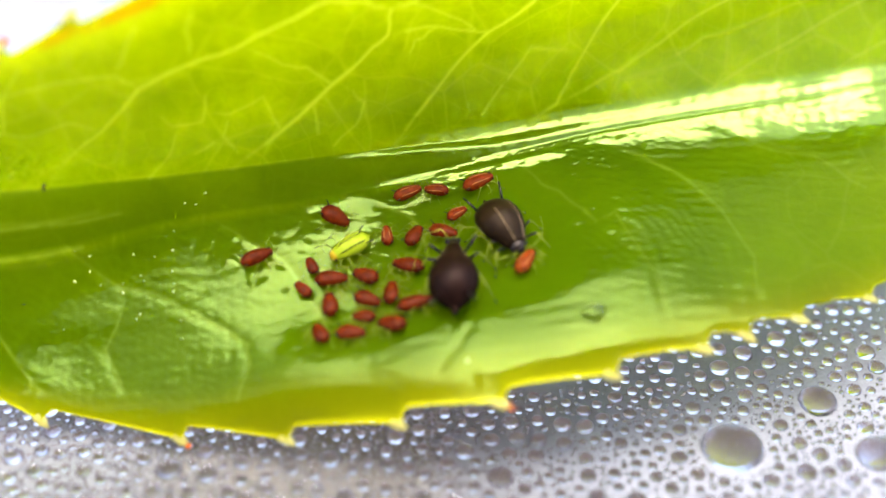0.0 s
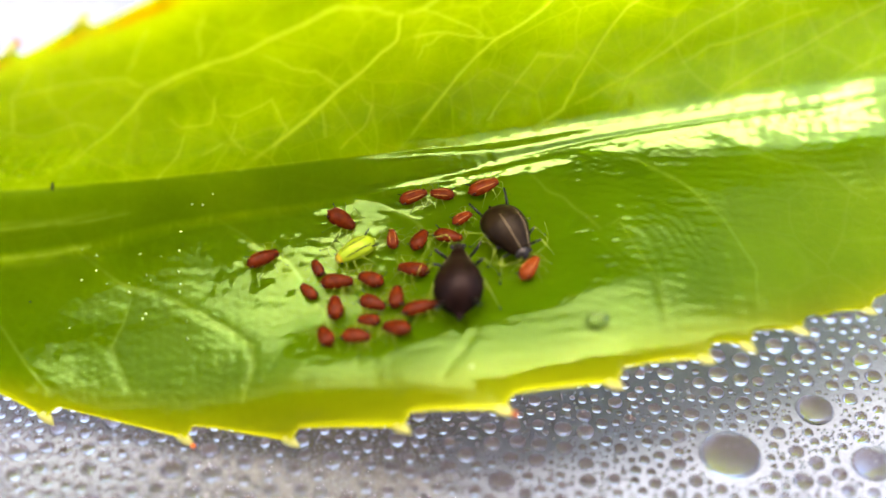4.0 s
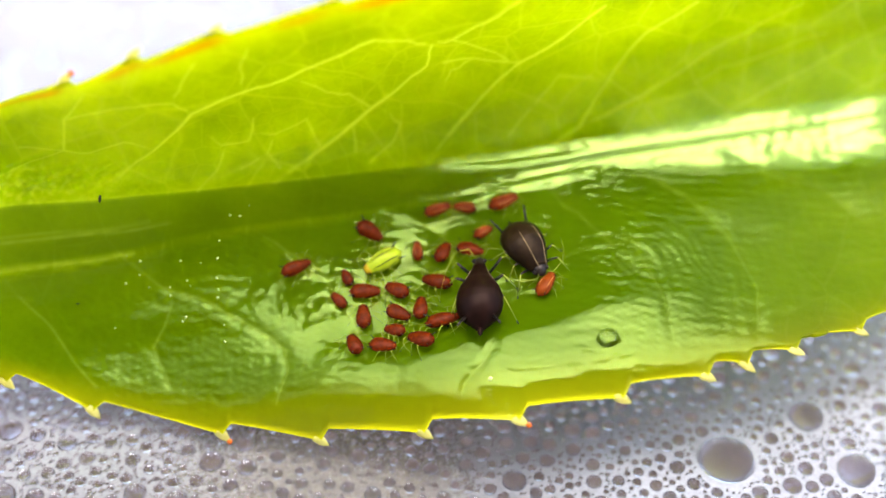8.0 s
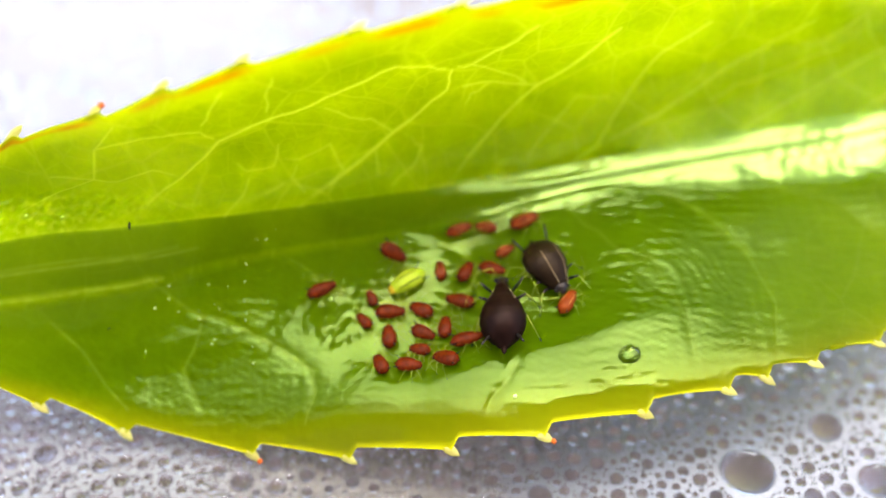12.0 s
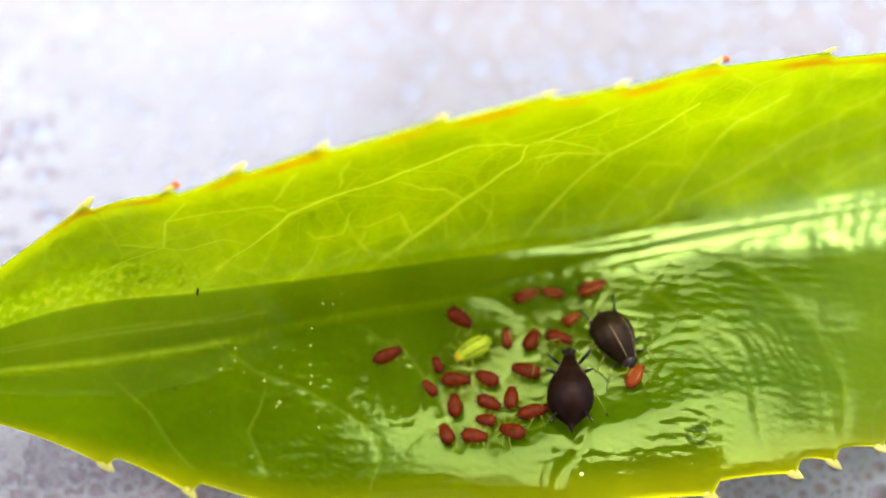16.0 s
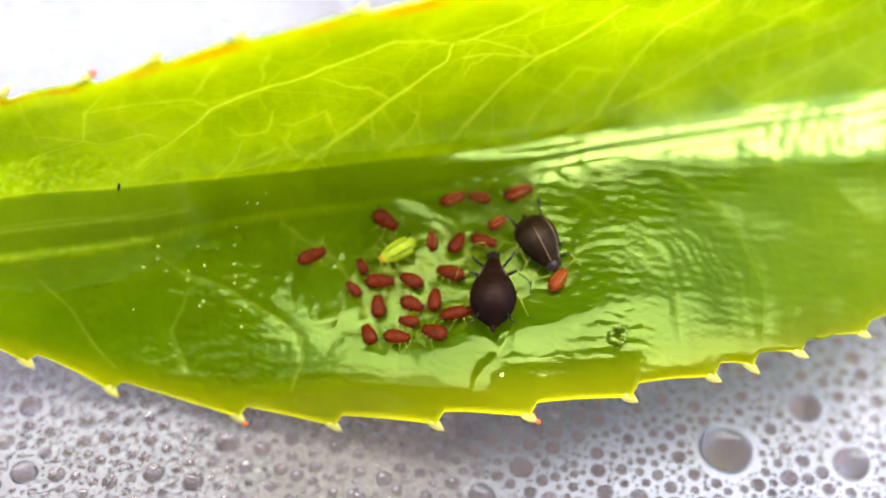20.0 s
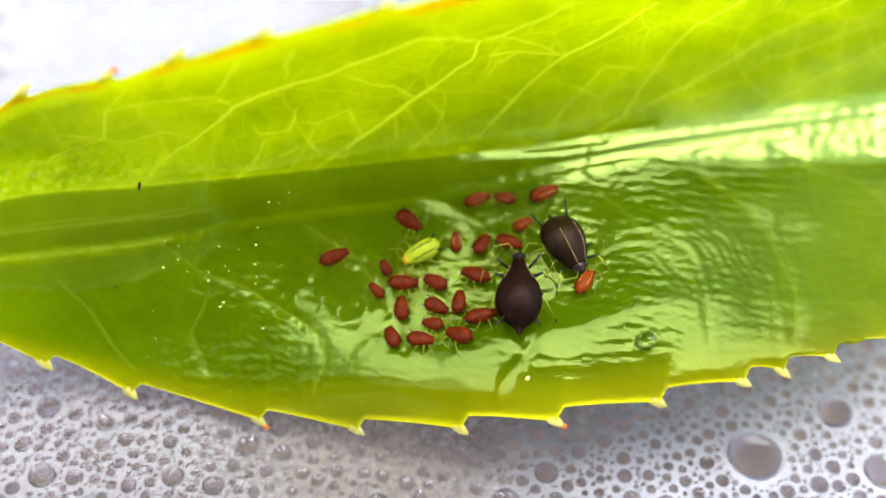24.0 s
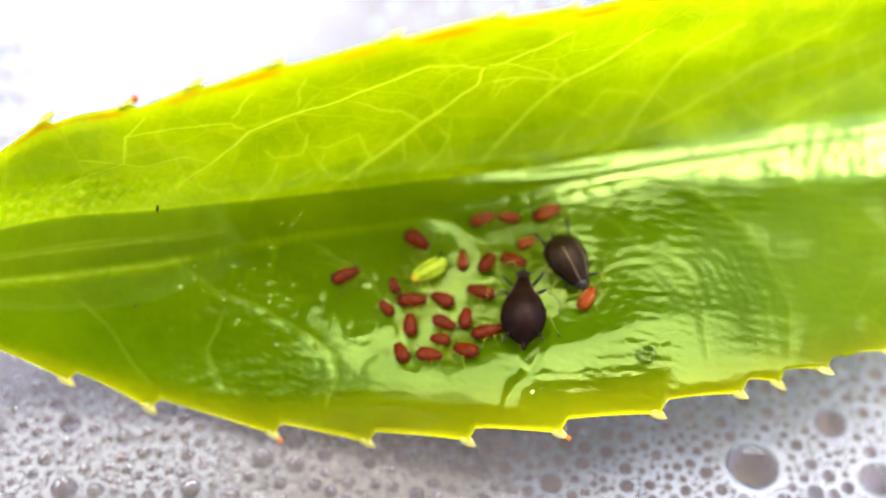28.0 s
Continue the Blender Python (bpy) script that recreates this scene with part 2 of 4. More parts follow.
def fog_material():
    """Breath-like condensation: a thin milky veil, thinner where its fog attribute is low and gone where bare is high;
    warm shade and bluish skylight are painted into its tint.
    """
    m, nodes, links, p = material("condensation_veil")
    vec = mm_coords(nodes, links)
    small, big = noise_node(nodes, links, vec, 5.0, 5, 0.65), noise_node(nodes, links, vec, 0.25, 3)
    p.inputs["Roughness"].default_value = 0.5
    fog_light = nodes.new("ShaderNodeAttribute")
    fog_light.attribute_name = "fog_light"
    grain = ramp(nodes, links, small, [(0.3, (0.75, 0.75, 0.75)), (0.7, (1.0, 1.0, 1.0))])
    drift = ramp(nodes, links, big, [(0.3, (0.85, 0.85, 0.85)), (0.7, (1.0, 1.0, 1.0))])
    veil = mix_colour(nodes, links, 1.0, mix_colour(nodes, links, 1.0, grain, drift, "MULTIPLY"), fog_light.outputs["Color"], "MULTIPLY")
    bare, left = nodes.new("ShaderNodeAttribute"), nodes.new("ShaderNodeMath")
    bare.attribute_name, left.operation, left.inputs[0].default_value, left.use_clamp = "bare", "SUBTRACT", 1.0, True
    links.new(bare.outputs["Fac"], left.inputs[1])
    veil = mix_colour(nodes, links, 1.0, veil, left.outputs[0], "MULTIPLY")
    tr, both, clear, mx = nodes.new("ShaderNodeBsdfTranslucent"), nodes.new("ShaderNodeMixShader"), nodes.new("ShaderNodeBsdfTransparent"), nodes.new("ShaderNodeMixShader")
    # tint paints light by place: warm leaf-lit shade low, bluish skylight high
    white = ramp(nodes, links, fog_light.outputs["Fac"], [(0.7, (0.178, 0.167, 0.14)), (0.8, (0.195, 0.2, 0.218)), (1.0, (0.28, 0.296, 0.335))])
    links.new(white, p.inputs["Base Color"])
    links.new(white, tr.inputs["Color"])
    both.inputs["Fac"].default_value = 0.3
    links.new(p.outputs[0], both.inputs[1])
    links.new(tr.outputs[0], both.inputs[2])
    links.new(veil, mx.inputs["Fac"])
    links.new(clear.outputs[0], mx.inputs[1])
    links.new(both.outputs[0], mx.inputs[2])
    links.new(mx.outputs[0], nodes["Material Output"].inputs["Surface"])
    return m


FOG = fog_material()
LEAF = leaf_material("leaf_blade", (0.022, 0.046, 0.0003), (0.044, 0.08, 0.0006), (0.51, 0.58, 0.001), (0.69, 0.74, 0.002), (0.76, 0.76, 0.008), 0.85, 0.09)
PALE_TOOTH = plain("tooth_tip", (0.82, 0.77, 0.26), (0.92, 0.87, 0.4), 0.35, 4.0, through_share=0.8)
GLAND = plain("tooth_gland", (0.5, 0.09, 0.01), (0.7, 0.16, 0.02), 0.35, 6.0, through_share=0.3)
STALK = plain("leaf_stalk", (0.2, 0.3, 0.02), (0.3, 0.2, 0.03), 0.4, 1.5)
TABLE = table_material()
SHEET = sheet_material()
WATER = water("water")
RED_BODY = plain("red_cuticle", (0.034, 0.0042, 0.0004), (0.095, 0.012, 0.0008), 0.4, 7.0, spec=0.08, relief=0.4, sss=0.25)
ROSE_BODY = plain("light_red_cuticle", (0.06, 0.007, 0.0008), (0.14, 0.02, 0.0016), 0.4, 7.0, spec=0.08, relief=0.4, sss=0.25)
ORANGE_BODY = plain("orange_red_cuticle", (0.08, 0.012, 0.001), (0.14, 0.026, 0.002), 0.4, 7.0, spec=0.08, relief=0.4, sss=0.25)
GREEN_BODY = plain("yellow_green_cuticle", (0.3, 0.4, 0.008), (0.44, 0.52, 0.02), 0.3, 5.0, relief=0.3, through_share=0.35)
DARK_BODY = plain("purple_brown_cuticle", (0.003, 0.0011, 0.0007), (0.0085, 0.0032, 0.0022), 0.45, 6.0, spec=0.075, relief=0.5, dist=0.00002)
BROWN_BODY = plain("brown_cuticle", (0.0045, 0.0022, 0.001), (0.013, 0.007, 0.0026), 0.42, 5.0, spec=0.09, relief=0.5, dist=0.00002)
BLACK = plain("black_cuticle", (0.006, 0.005, 0.004), (0.014, 0.01, 0.008), 0.3, 9.0)
AMBER = plain("amber_cuticle", (0.45, 0.3, 0.01), (0.58, 0.4, 0.02), 0.3, 6.0, through_share=0.3)
STRIPE = plain("pale_brown_line", (0.1, 0.068, 0.035), (0.16, 0.11, 0.055), 0.4, 8.0)
PALE_LIMB = plain("pale_yellow_limb", (0.28, 0.34, 0.03), (0.38, 0.42, 0.05), 0.3, 8.0, through_share=0.4)
PALE_BAND = plain("pale_gold_band", (0.3, 0.13, 0.03), (0.42, 0.2, 0.05), 0.3, 8.0)
PHONE = plain("phone_shell", (0.012, 0.012, 0.014), (0.02, 0.02, 0.022), 0.35, 0.2)
WAX = plain("white_wax", (0.62, 0.7, 0.14), (0.78, 0.84, 0.26), 0.25, 9.0, spec=0.6)
DARK_FLECK = plain("dark_fleck", (0.01, 0.012, 0.004), (0.02, 0.02, 0.008), 0.6, 9.0)


# ---- small tools ----
def mesh_of(name, verts, faces, mat, smooth=True):
    me = bpy.data.meshes.new(name)
    me.from_pydata([(x * MM, y * MM, z * MM) for x, y, z in verts], [], faces)
    me.materials.append(mat)
    me.polygons.foreach_set("use_smooth", [smooth] * len(me.polygons))
    me.update()
    return me


def part(name, me, parent, label="", m=None):
    ob = new(name, me)
    ob.parent = parent
    if m is not None:
        ob.matrix_basis = m
    return tagged(ob, label)


def tube(pts, radii, sides=8):
    """Verts and faces of a closed tapering tube along pts (millimetres)."""
    pts = [Vector(p) for p in pts]
    verts, faces, n = [], [], len(pts)
    for i, p in enumerate(pts):
        d = (pts[min(i + 1, n - 1)] - pts[max(i - 1, 0)]).normalized()
        a = d.cross(Vector((0, 0, 1)) if abs(d.z) < 0.9 else Vector((1, 0, 0))).normalized()
        b = d.cross(a)
        for k in range(sides):
            t = 2 * math.pi * k / sides
            verts.append(p + (a * math.cos(t) + b * math.sin(t)) * radii[i])
    for i in range(n - 1):
        for k in range(sides):
            j = (k + 1) % sides
            faces.append((i * sides + k, i * sides + j, (i + 1) * sides + j, (i + 1) * sides + k))
    faces.append(tuple(range(sides))[::-1])
    faces.append(tuple((n - 1) * sides + k for k in range(sides)))
    return verts, faces


def loft(profile, around=20, flat=0.75):
    """A body along x: profile rows are (x, half width, height of the axis); flatter beneath."""
    verts, faces, n = [], [], len(profile)
    for x, r, h in profile:
        for k in range(around):
            t = 2 * math.pi * k / around
            c, s = math.cos(t), math.sin(t)
            verts.append((x, r * c, h + r * s * (flat if s > 0 else 0.55 * flat)))
    for i in range(n - 1):
        for k in range(around):
            j = (k + 1) % around
            faces.append((i * around + k, (i + 1) * around + k, (i + 1) * around + j, i * around + j))
    faces.append(tuple(range(around)))
    faces.append(tuple((n - 1) * around + k for k in range(around))[::-1])
    return verts, faces


def ball(centre, r, seg=10, squash=1.0):
    verts, faces = [], []
    cx, cy, cz = centre
    rings = seg // 2 + 1
    for i in range(rings):
        a = math.pi * (i + 0.02) / (rings - 1 + 0.04)
        for k in range(seg):
            t = 2 * math.pi * k / seg
            verts.append((cx + r * math.sin(a) * math.cos(t), cy + r * math.sin(a) * math.sin(t), cz + r * squash * math.cos(a)))
    for i in range(rings - 1):
        for k in range(seg):
            j = (k + 1) % seg
            faces.append((i * seg + k, (i + 1) * seg + k, (i + 1) * seg + j, i * seg + j))
    faces.append(tuple(range(seg)))
    faces.append(tuple((rings - 1) * seg + k for k in range(seg))[::-1])
    return verts, faces


# ---- the sheet that everything lies on, and the table under it ----
def slab(name, half, z0, z1, mat):
    ring = [(-half, -half), (half, -half), (half, half), (-half, half)]
    verts = [(x, y, z) for z in (z1, z0) for x, y in ring]
    faces = [(0, 1, 2, 3), (7, 6, 5, 4)] + [(i, i + 4, (i + 1) % 4 + 4, (i + 1) % 4) for i in range(4)]
    return new(name, mesh_of(name, verts, faces, mat, False))


def build_ground():
    tagged(slab("ground", 600.0, -40.0, -22.0, TABLE), "dull brown-grey table top beneath the clear lid", "table top", kind="structure")
    ring = [(-62.0, -30.0), (48.0, -30.0), (48.0, 80.0), (-62.0, 80.0)]
    sheet = new("plastic_sheet", mesh_of("plastic_sheet", [(x, y, 0.0) for x, y in ring], [(0, 1, 2, 3)], SHEET, False))
    # its rim is folded down to the table, so that it stands like a lid
    walls = [(x, y, z) for z in (0.0, -22.0) for x, y in ring]
    me = mesh_of("rim", walls, [(i, i + 4, (i + 1) % 4 + 4, (i + 1) % 4) for i in range(4)], SHEET, False)
    part("rim", me, sheet, "folded clear rim")
    tagged(sheet, "clear plastic lid covered with condensation droplets", "plastic lid", kind="structure")


build_ground()
# rails of the leaf, stalk end to apex, in plan units: lower margin, its bend, lower blade, lower rib line, upper rib line, upper blade, upper margin
LEAF_LM = [(-26, -2.0, 6.0), (-19, -2.38, 3.0), (-14.2, -2.85, 1.15), (-9.2, -3.8, 1.2), (-5.2, -4.25, 1.6), (-1.4, -4.7, 2.9), (2.0, -4.7, 3.8), (6.1, -3.95, 4.4), (9.6, -2.95, 4.72), (13, -1.8, 4.9), (17, 0.2, 4.6), (24, 6, 3.4), (30, 13.2, 0.4)]
LEAF_LE = [(-26, -2.0, 6.05), (-19, -2.2, 3.25), (-14.1, -2.5, 1.48), (-9.2, -3.35, 1.75), (-5.2, -3.5, 2.85), (-1.4, -3.8, 3.7), (2.0, -3.75, 4.3), (6.1, -3.3, 4.85), (9.6, -2.5, 5.0), (13, -1.6, 4.95), (17, 0.5, 4.7), (24, 6.3, 3.5), (30, 13.25, 0.42)]
LEAF_LD = [(-26.1, -1.9, 6.15), (-18.9, -1.3, 4.0), (-14, -0.75, 2.92), (-9.5, -0.75, 3.5), (-5, -0.6, 3.9), (-1, -0.3, 4.4), (2.2, 0.1, 4.85), (6, 0.9, 5.4), (10, 1.9, 5.5), (14, 3.2, 5.5), (18.5, 4.8, 5.65), (25, 9, 3.9), (30.2, 13.4, 0.5)]
LEAF_RL = [(-26.2, -1.8, 6.3), (-19, -0.3, 5.75), (-13.8, 1.1, 5.5), (-9.8, 2.0, 6.0), (-5, 3.15, 5.95), (-0.5, 4.3, 6.08), (2.6, 5.0, 6.3), (6.2, 6.05, 6.5), (10.7, 7.2, 6.55), (15, 8.2, 6.55), (19.5, 9.4, 6.6), (26, 12.2, 4.2), (30.3, 13.7, 0.6)]
LEAF_RU = [(-26.2, -1.6, 6.5), (-19.2, 0.6, 7.9), (-14.3, 1.8, 7.7), (-10.6, 2.85, 7.35), (-5.8, 4.15, 7.05), (-1.2, 5.2, 6.95), (2.2, 5.95, 6.79), (5.9, 6.85, 6.92), (10.4, 8.0, 6.97), (14.8, 9.0, 6.97), (19.5, 10.05, 6.95), (26, 12.9, 4.4), (30.3, 14, 0.7)]
LEAF_UD = [(-26.2, -1.4, 6.7), (-18.9, 1.7, 9.6), (-14.4, 2.4, 10.2), (-10.5, 3.1, 10.7), (-6.0, 4.5, 11.0), (-1.4, 6.0, 11.0), (2.0, 7.1, 10.9), (5.7, 8.2, 10.7), (10.3, 9.6, 10.3), (15, 10.9, 9.7), (20, 11.9, 9.1), (26.2, 13.4, 5.6), (30.3, 14.3, 0.8)]
LEAF_UM = [(-26.1, -1.3, 6.9), (-18.4, 2.2, 11.4), (-14.5, 1.9, 13.1), (-11.0, 2.0, 14.6), (-6.4, 2.3, 16.1), (-2.2, 3.1, 16.9), (1.2, 3.9, 17.0), (4.9, 6.1, 16.2), (10.2, 8.8, 14.6), (15, 10.8, 13.2), (20.3, 12.6, 11.3), (26.4, 14.2, 6.8), (30.2, 14.6, 0.9)]
LEAF_RAILS = [LEAF_LM, LEAF_LE, LEAF_LD, LEAF_RL, LEAF_RU, LEAF_UD, LEAF_UM]
LEAF_V = [-1.0, -0.88, -0.5, 0.0, 0.2, 0.6, 1.0]


def cubic(pts, knots, t, straight=None):
    """A smooth curve through pts at knots (numpy arrays), for an array of t; straight: the piece that is a straight line."""
    pts, knots, t = np.asarray(pts, float), np.asarray(knots, float), np.asarray(t, float)
    slope = np.concatenate([pts[1:2] - pts[:1], pts[2:] - pts[:-2], pts[-1:] - pts[-2:-1]]) / np.concatenate([knots[1:2] - knots[:1], knots[2:] - knots[:-2], knots[-1:] - knots[-2:-1]])[:, None]
    if straight is not None:
        slope[straight] = slope[straight + 1] = (pts[straight + 1] - pts[straight]) / (knots[straight + 1] - knots[straight])
    i = np.clip(np.searchsorted(knots, t, side="right") - 1, 0, len(knots) - 2)
    h = (knots[i + 1] - knots[i])[:, None]
    s = ((t - knots[i])[:, None]) / h
    a, b = s * s * (3 - 2 * s), s * s * s
    return pts[i] * (1 - a) + pts[i + 1] * a + slope[i] * h * (b - 2 * s * s + s) + slope[i + 1] * h * (b - s * s)


def leaf_grid(us, vs):
    """Places of the smooth leaf: us along it (0 stalk end to 12 apex), vs across it (-1 lower margin, 0 to 0.2 midrib, 1 upper margin)."""
    rails = np.stack([cubic(r, range(13), us) for r in LEAF_RAILS])
    flat = rails.reshape(7, -1)
    return cubic(flat, LEAF_V, vs, 3).reshape(len(vs), len(us), 3)


# ---- the leaf ----
LOW_TEETH = [0.5, 1.21, 1.92, 2.94, 3.9, 4.94, 5.97, 6.9, 7.8, 8.25, 8.83, 9.6, 10.4, 11.1]
UP_TEETH = [0.5, 1.07, 2.0, 2.75, 3.45, 4.33, 5.23, 6.0, 7.0, 7.9, 8.8, 9.7, 10.5, 11.2]
UPPER_VEINS = [
    ([(2.08, 0.22), (2.62, 0.45), (3.00, 0.64), (3.45, 0.69), (3.80, 0.71), (4.17, 0.76), (4.53, 0.80)], 0.13),
    ([(3.00, 0.64), (2.88, 0.72), (2.35, 0.77), (1.85, 0.77)], 0.09),
    ([(2.88, 0.72), (3.03, 0.82), (3.20, 0.90)], 0.08),
    ([(3.60, 0.20), (4.03, 0.34), (4.42, 0.49), (4.67, 0.57), (4.90, 0.64), (4.98, 0.73)], 0.13),
    ([(4.98, 0.73), (4.80, 0.77), (4.53, 0.80)], 0.09),
    ([(4.98, 0.73), (5.18, 0.74), (5.6, 0.8), (6.0, 0.88)], 0.1),
    ([(4.90, 0.64), (5.40, 0.64), (5.93, 0.59)], 0.07),
    ([(4.88, 0.22), (5.25, 0.39), (5.60, 0.51), (5.93, 0.59), (6.45, 0.68), (6.9, 0.8)], 0.12),
    ([(6.2, 0.22), (6.68, 0.32), (6.83, 0.42), (6.95, 0.48), (7.28, 0.66), (7.7, 0.8)], 0.12),
    ([(6.68, 0.32), (7.10, 0.38), (7.40, 0.43), (7.75, 0.51), (8.22, 0.62), (8.7, 0.78)], 0.11),
]
UPPER_SIDE_VEINS = [
    ([(3.80, 0.71), (4.08, 0.60), (4.25, 0.57), (4.42, 0.49)], 0.07),
    ([(4.53, 0.47), (4.67, 0.41), (4.60, 0.33), (4.40, 0.25)], 0.06),
    ([(2.62, 0.45), (2.33, 0.54), (2.00, 0.49), (1.78, 0.54), (1.4, 0.6)], 0.08),
    ([(3.28, 0.43), (3.20, 0.30), (2.98, 0.20)], 0.06),
    ([(3.10, 0.50), (3.23, 0.43), (3.45, 0.43), (3.48, 0.54)], 0.055),
    ([(3.48, 0.46), (3.65, 0.44), (3.90, 0.49), (4.03, 0.34)], 0.055),
    ([(3.65, 0.44), (3.60, 0.35), (3.68, 0.27)], 0.05),
    ([(3.60, 0.35), (3.38, 0.29)], 0.045),
    ([(5.05, 0.53), (5.12, 0.60), (5.40, 0.64)], 0.05),
    ([(6.15, 0.43), (5.95, 0.36), (5.85, 0.32)], 0.06),
    ([(6.95, 0.48), (6.40, 0.52), (6.15, 0.43)], 0.06),
    ([(5.93, 0.59), (5.55, 0.67), (5.18, 0.74)], 0.06),
    ([(7.68, 0.41), (8.03, 0.48), (8.47, 0.52), (9.0, 0.62)], 0.08),
    ([(4.42, 0.49), (4.28, 0.42), (4.30, 0.31)], 0.05),
    ([(3.45, 0.69), (3.50, 0.82), (3.60, 0.9)], 0.06),
    ([(1.1, 0.25), (1.5, 0.45), (1.78, 0.54), (1.85, 0.77), (2.1, 0.9)], 0.09),
    ([(7.9, 0.22), (8.4, 0.34), (8.9, 0.45), (9.5, 0.6), (10.0, 0.75)], 0.1),
    ([(9.1, 0.22), (9.6, 0.36), (10.1, 0.5), (10.6, 0.7)], 0.09),
]
LOWER_VEINS = [
    ([(2.02, 0.00), (2.30, -0.18), (2.48, -0.26), (2.88, -0.38), (3.28, -0.53), (3.53, -0.64), (3.55, -0.75), (3.45, -0.88)], 0.08),
    ([(2.48, -0.26), (2.45, -0.47), (2.35, -0.59), (2.5, -0.8)], 0.06),
    ([(3.25, 0.00), (3.48, -0.15), (3.75, -0.26), (4.1, -0.5), (4.3, -0.72)], 0.06),
    ([(4.33, 0.00), (4.58, -0.10), (4.80, -0.18), (5.2, -0.45), (5.5, -0.7)], 0.06),
    ([(6.93, 0.00), (7.35, -0.15), (7.68, -0.27), (8.08, -0.45), (8.38, -0.68), (8.38, -0.82)], 0.11),
    ([(6.05, 0.00), (6.33, -0.17), (6.53, -0.23), (6.9, -0.4)], 0.07),
    ([(7.98, -0.02), (8.45, -0.20), (9.03, -0.31), (9.5, -0.5)], 0.1),
    ([(5.75, -0.67), (5.58, -0.78), (5.35, -0.88)], 0.06),
    # the next two are midrib glints painted as pale lines, not veins
    ([(0.2, 0.0), (1.0, 0.0), (2.05, 0.0)], 0.05),
    ([(0.2, 0.1), (1.0, 0.1), (2.4, 0.1)], 0.03),
    ([(1.18, -0.03), (1.38, -0.33), (1.70, -0.72), (1.9, -0.86)], 0.06),
    ([(6.9, -0.4), (7.08, -0.38), (7.35, -0.64), (7.43, -0.82)], 0.06),
]


# glints along the midrib's edges, painted as pale lines
RIB_GLINTS = [([(0.2, -0.008), (1.2, -0.008), (2.15, -0.005)], 0.1), ([(0.2, 0.085), (1.4, 0.085), (2.6, 0.08)], 0.05), ([(0.2, 0.207), (2.0, 0.207), (4.2, 0.207)], 0.055)]


def waves(x, y, length, count, seed):
    """A wavy relief of about that wavelength, from -1 to 1, for arrays of x and y."""
    rng = np.random.default_rng(seed)
    total = np.zeros_like(x)
    for _ in range(count):
        a, ph, k = rng.uniform(0, math.pi * 2), rng.uniform(0, math.pi * 2), 2 * math.pi / (length * rng.uniform(0.7, 1.6))
        total += np.sin((x * math.cos(a) + y * math.sin(a)) * k + ph)
    return total / math.sqrt(count)


def creases(x, y, length, count, seed, turn, spread):
    """Fine wrinkles of about that spacing that run along the direction turn (degrees), give or take spread."""
    rng = np.random.default_rng(seed)
    total = np.zeros_like(x)
    for _ in range(count):
        a, ph, k = radians(turn + 90 + rng.normal(0, spread)), rng.uniform(0, math.pi * 2), 2 * math.pi / (length * rng.uniform(0.7, 1.6))
        total += np.sin((x * math.cos(a) + y * math.sin(a)) * k + ph)
    return total / math.sqrt(count)


def saw(us, tips, width):
    """How far each place along a margin stands out: slowly rising towards each tip, dropping at once after it."""
    out = np.zeros_like(us)
    for a, b in zip([tips[0] - 0.7] + tips, tips):
        out = np.where((us >= a + width) & (us <= b), np.clip((us - a - width) / (b - a - width), 0, 1) ** 1.6, out)
        out = np.where((us > b) & (us < b + width), 1 - (us - b) / width, out)
    return out


def vein_cords(us, vs, veins):
    """How much each place of the grid lies on a vein, from 0 to 1, and how near it is to one (millimetres)."""
    gx, gy = np.meshgrid(us * 4.6, vs * 9.0)
    best, cord = np.full(gx.shape, 9.0), np.zeros(gx.shape)
    for raw, width in veins:
        pts, rng = [raw[0]], random.Random(len(raw) * 31 + int(raw[0][0] * 97))
        for (ua, va), (ub, vb) in zip(raw, raw[1:]):
            for q in (0.33, 0.67):
                pts.append((ua + (ub - ua) * q + rng.uniform(-0.012, 0.012), va + (vb - va) * q + rng.uniform(-0.007, 0.007)))
            pts.append((ub, vb))
        for k, ((u0, v0), (u1, v1)) in enumerate(zip(pts, pts[1:])):
            slim = max(width * (0.65 - 0.42 * k / len(pts)), 0.055)
            start = min(1.0, 0.25 + 5.0 * k / len(pts))
            ax, ay, bx, by = u0 * 4.6, v0 * 9, u1 * 4.6, v1 * 9
            dx, dy = bx - ax, by - ay
            s = np.clip(((gx - ax) * dx + (gy - ay) * dy) / (dx * dx + dy * dy), 0, 1)
            far = np.hypot(gx - ax - s * dx, gy - ay - s * dy)
            best = np.minimum(best, far)
            cord = np.maximum(cord, np.exp(-(far / slim) ** 2) * start * min(1.0, 0.2 + width * 5.5))
    return cord, best


def leaf_normals(g):
    du, dv = np.gradient(g, axis=1), np.gradient(g, axis=0)
    n = np.cross(du, dv)
    return n / np.maximum(np.linalg.norm(n, axis=2, keepdims=True), 1e-9)


LEAF_US = np.linspace(0, 12, 781)
LEAF_VS = np.concatenate([np.linspace(-1, -0.85, 14)[:-1], np.linspace(-0.85, 0.0, 112)[:-1], np.linspace(0, 0.2, 22)[:-1], np.linspace(0.2, 0.92, 90)[:-1], np.linspace(0.92, 1, 9)])


# the fold in front: places along the leaf, where its crest lies across the blade, and how high it is (millimetres)
FOLD_US = [0, 1.0, 2.5, 3.3, 4.0, 4.6, 5.4, 7.3, 8.2, 10.5, 12]
FOLD_CREST = [-0.83, -0.83, -0.83, -0.82, -0.8, -0.77, -0.7, -0.64, -0.7, -0.83, -0.83]
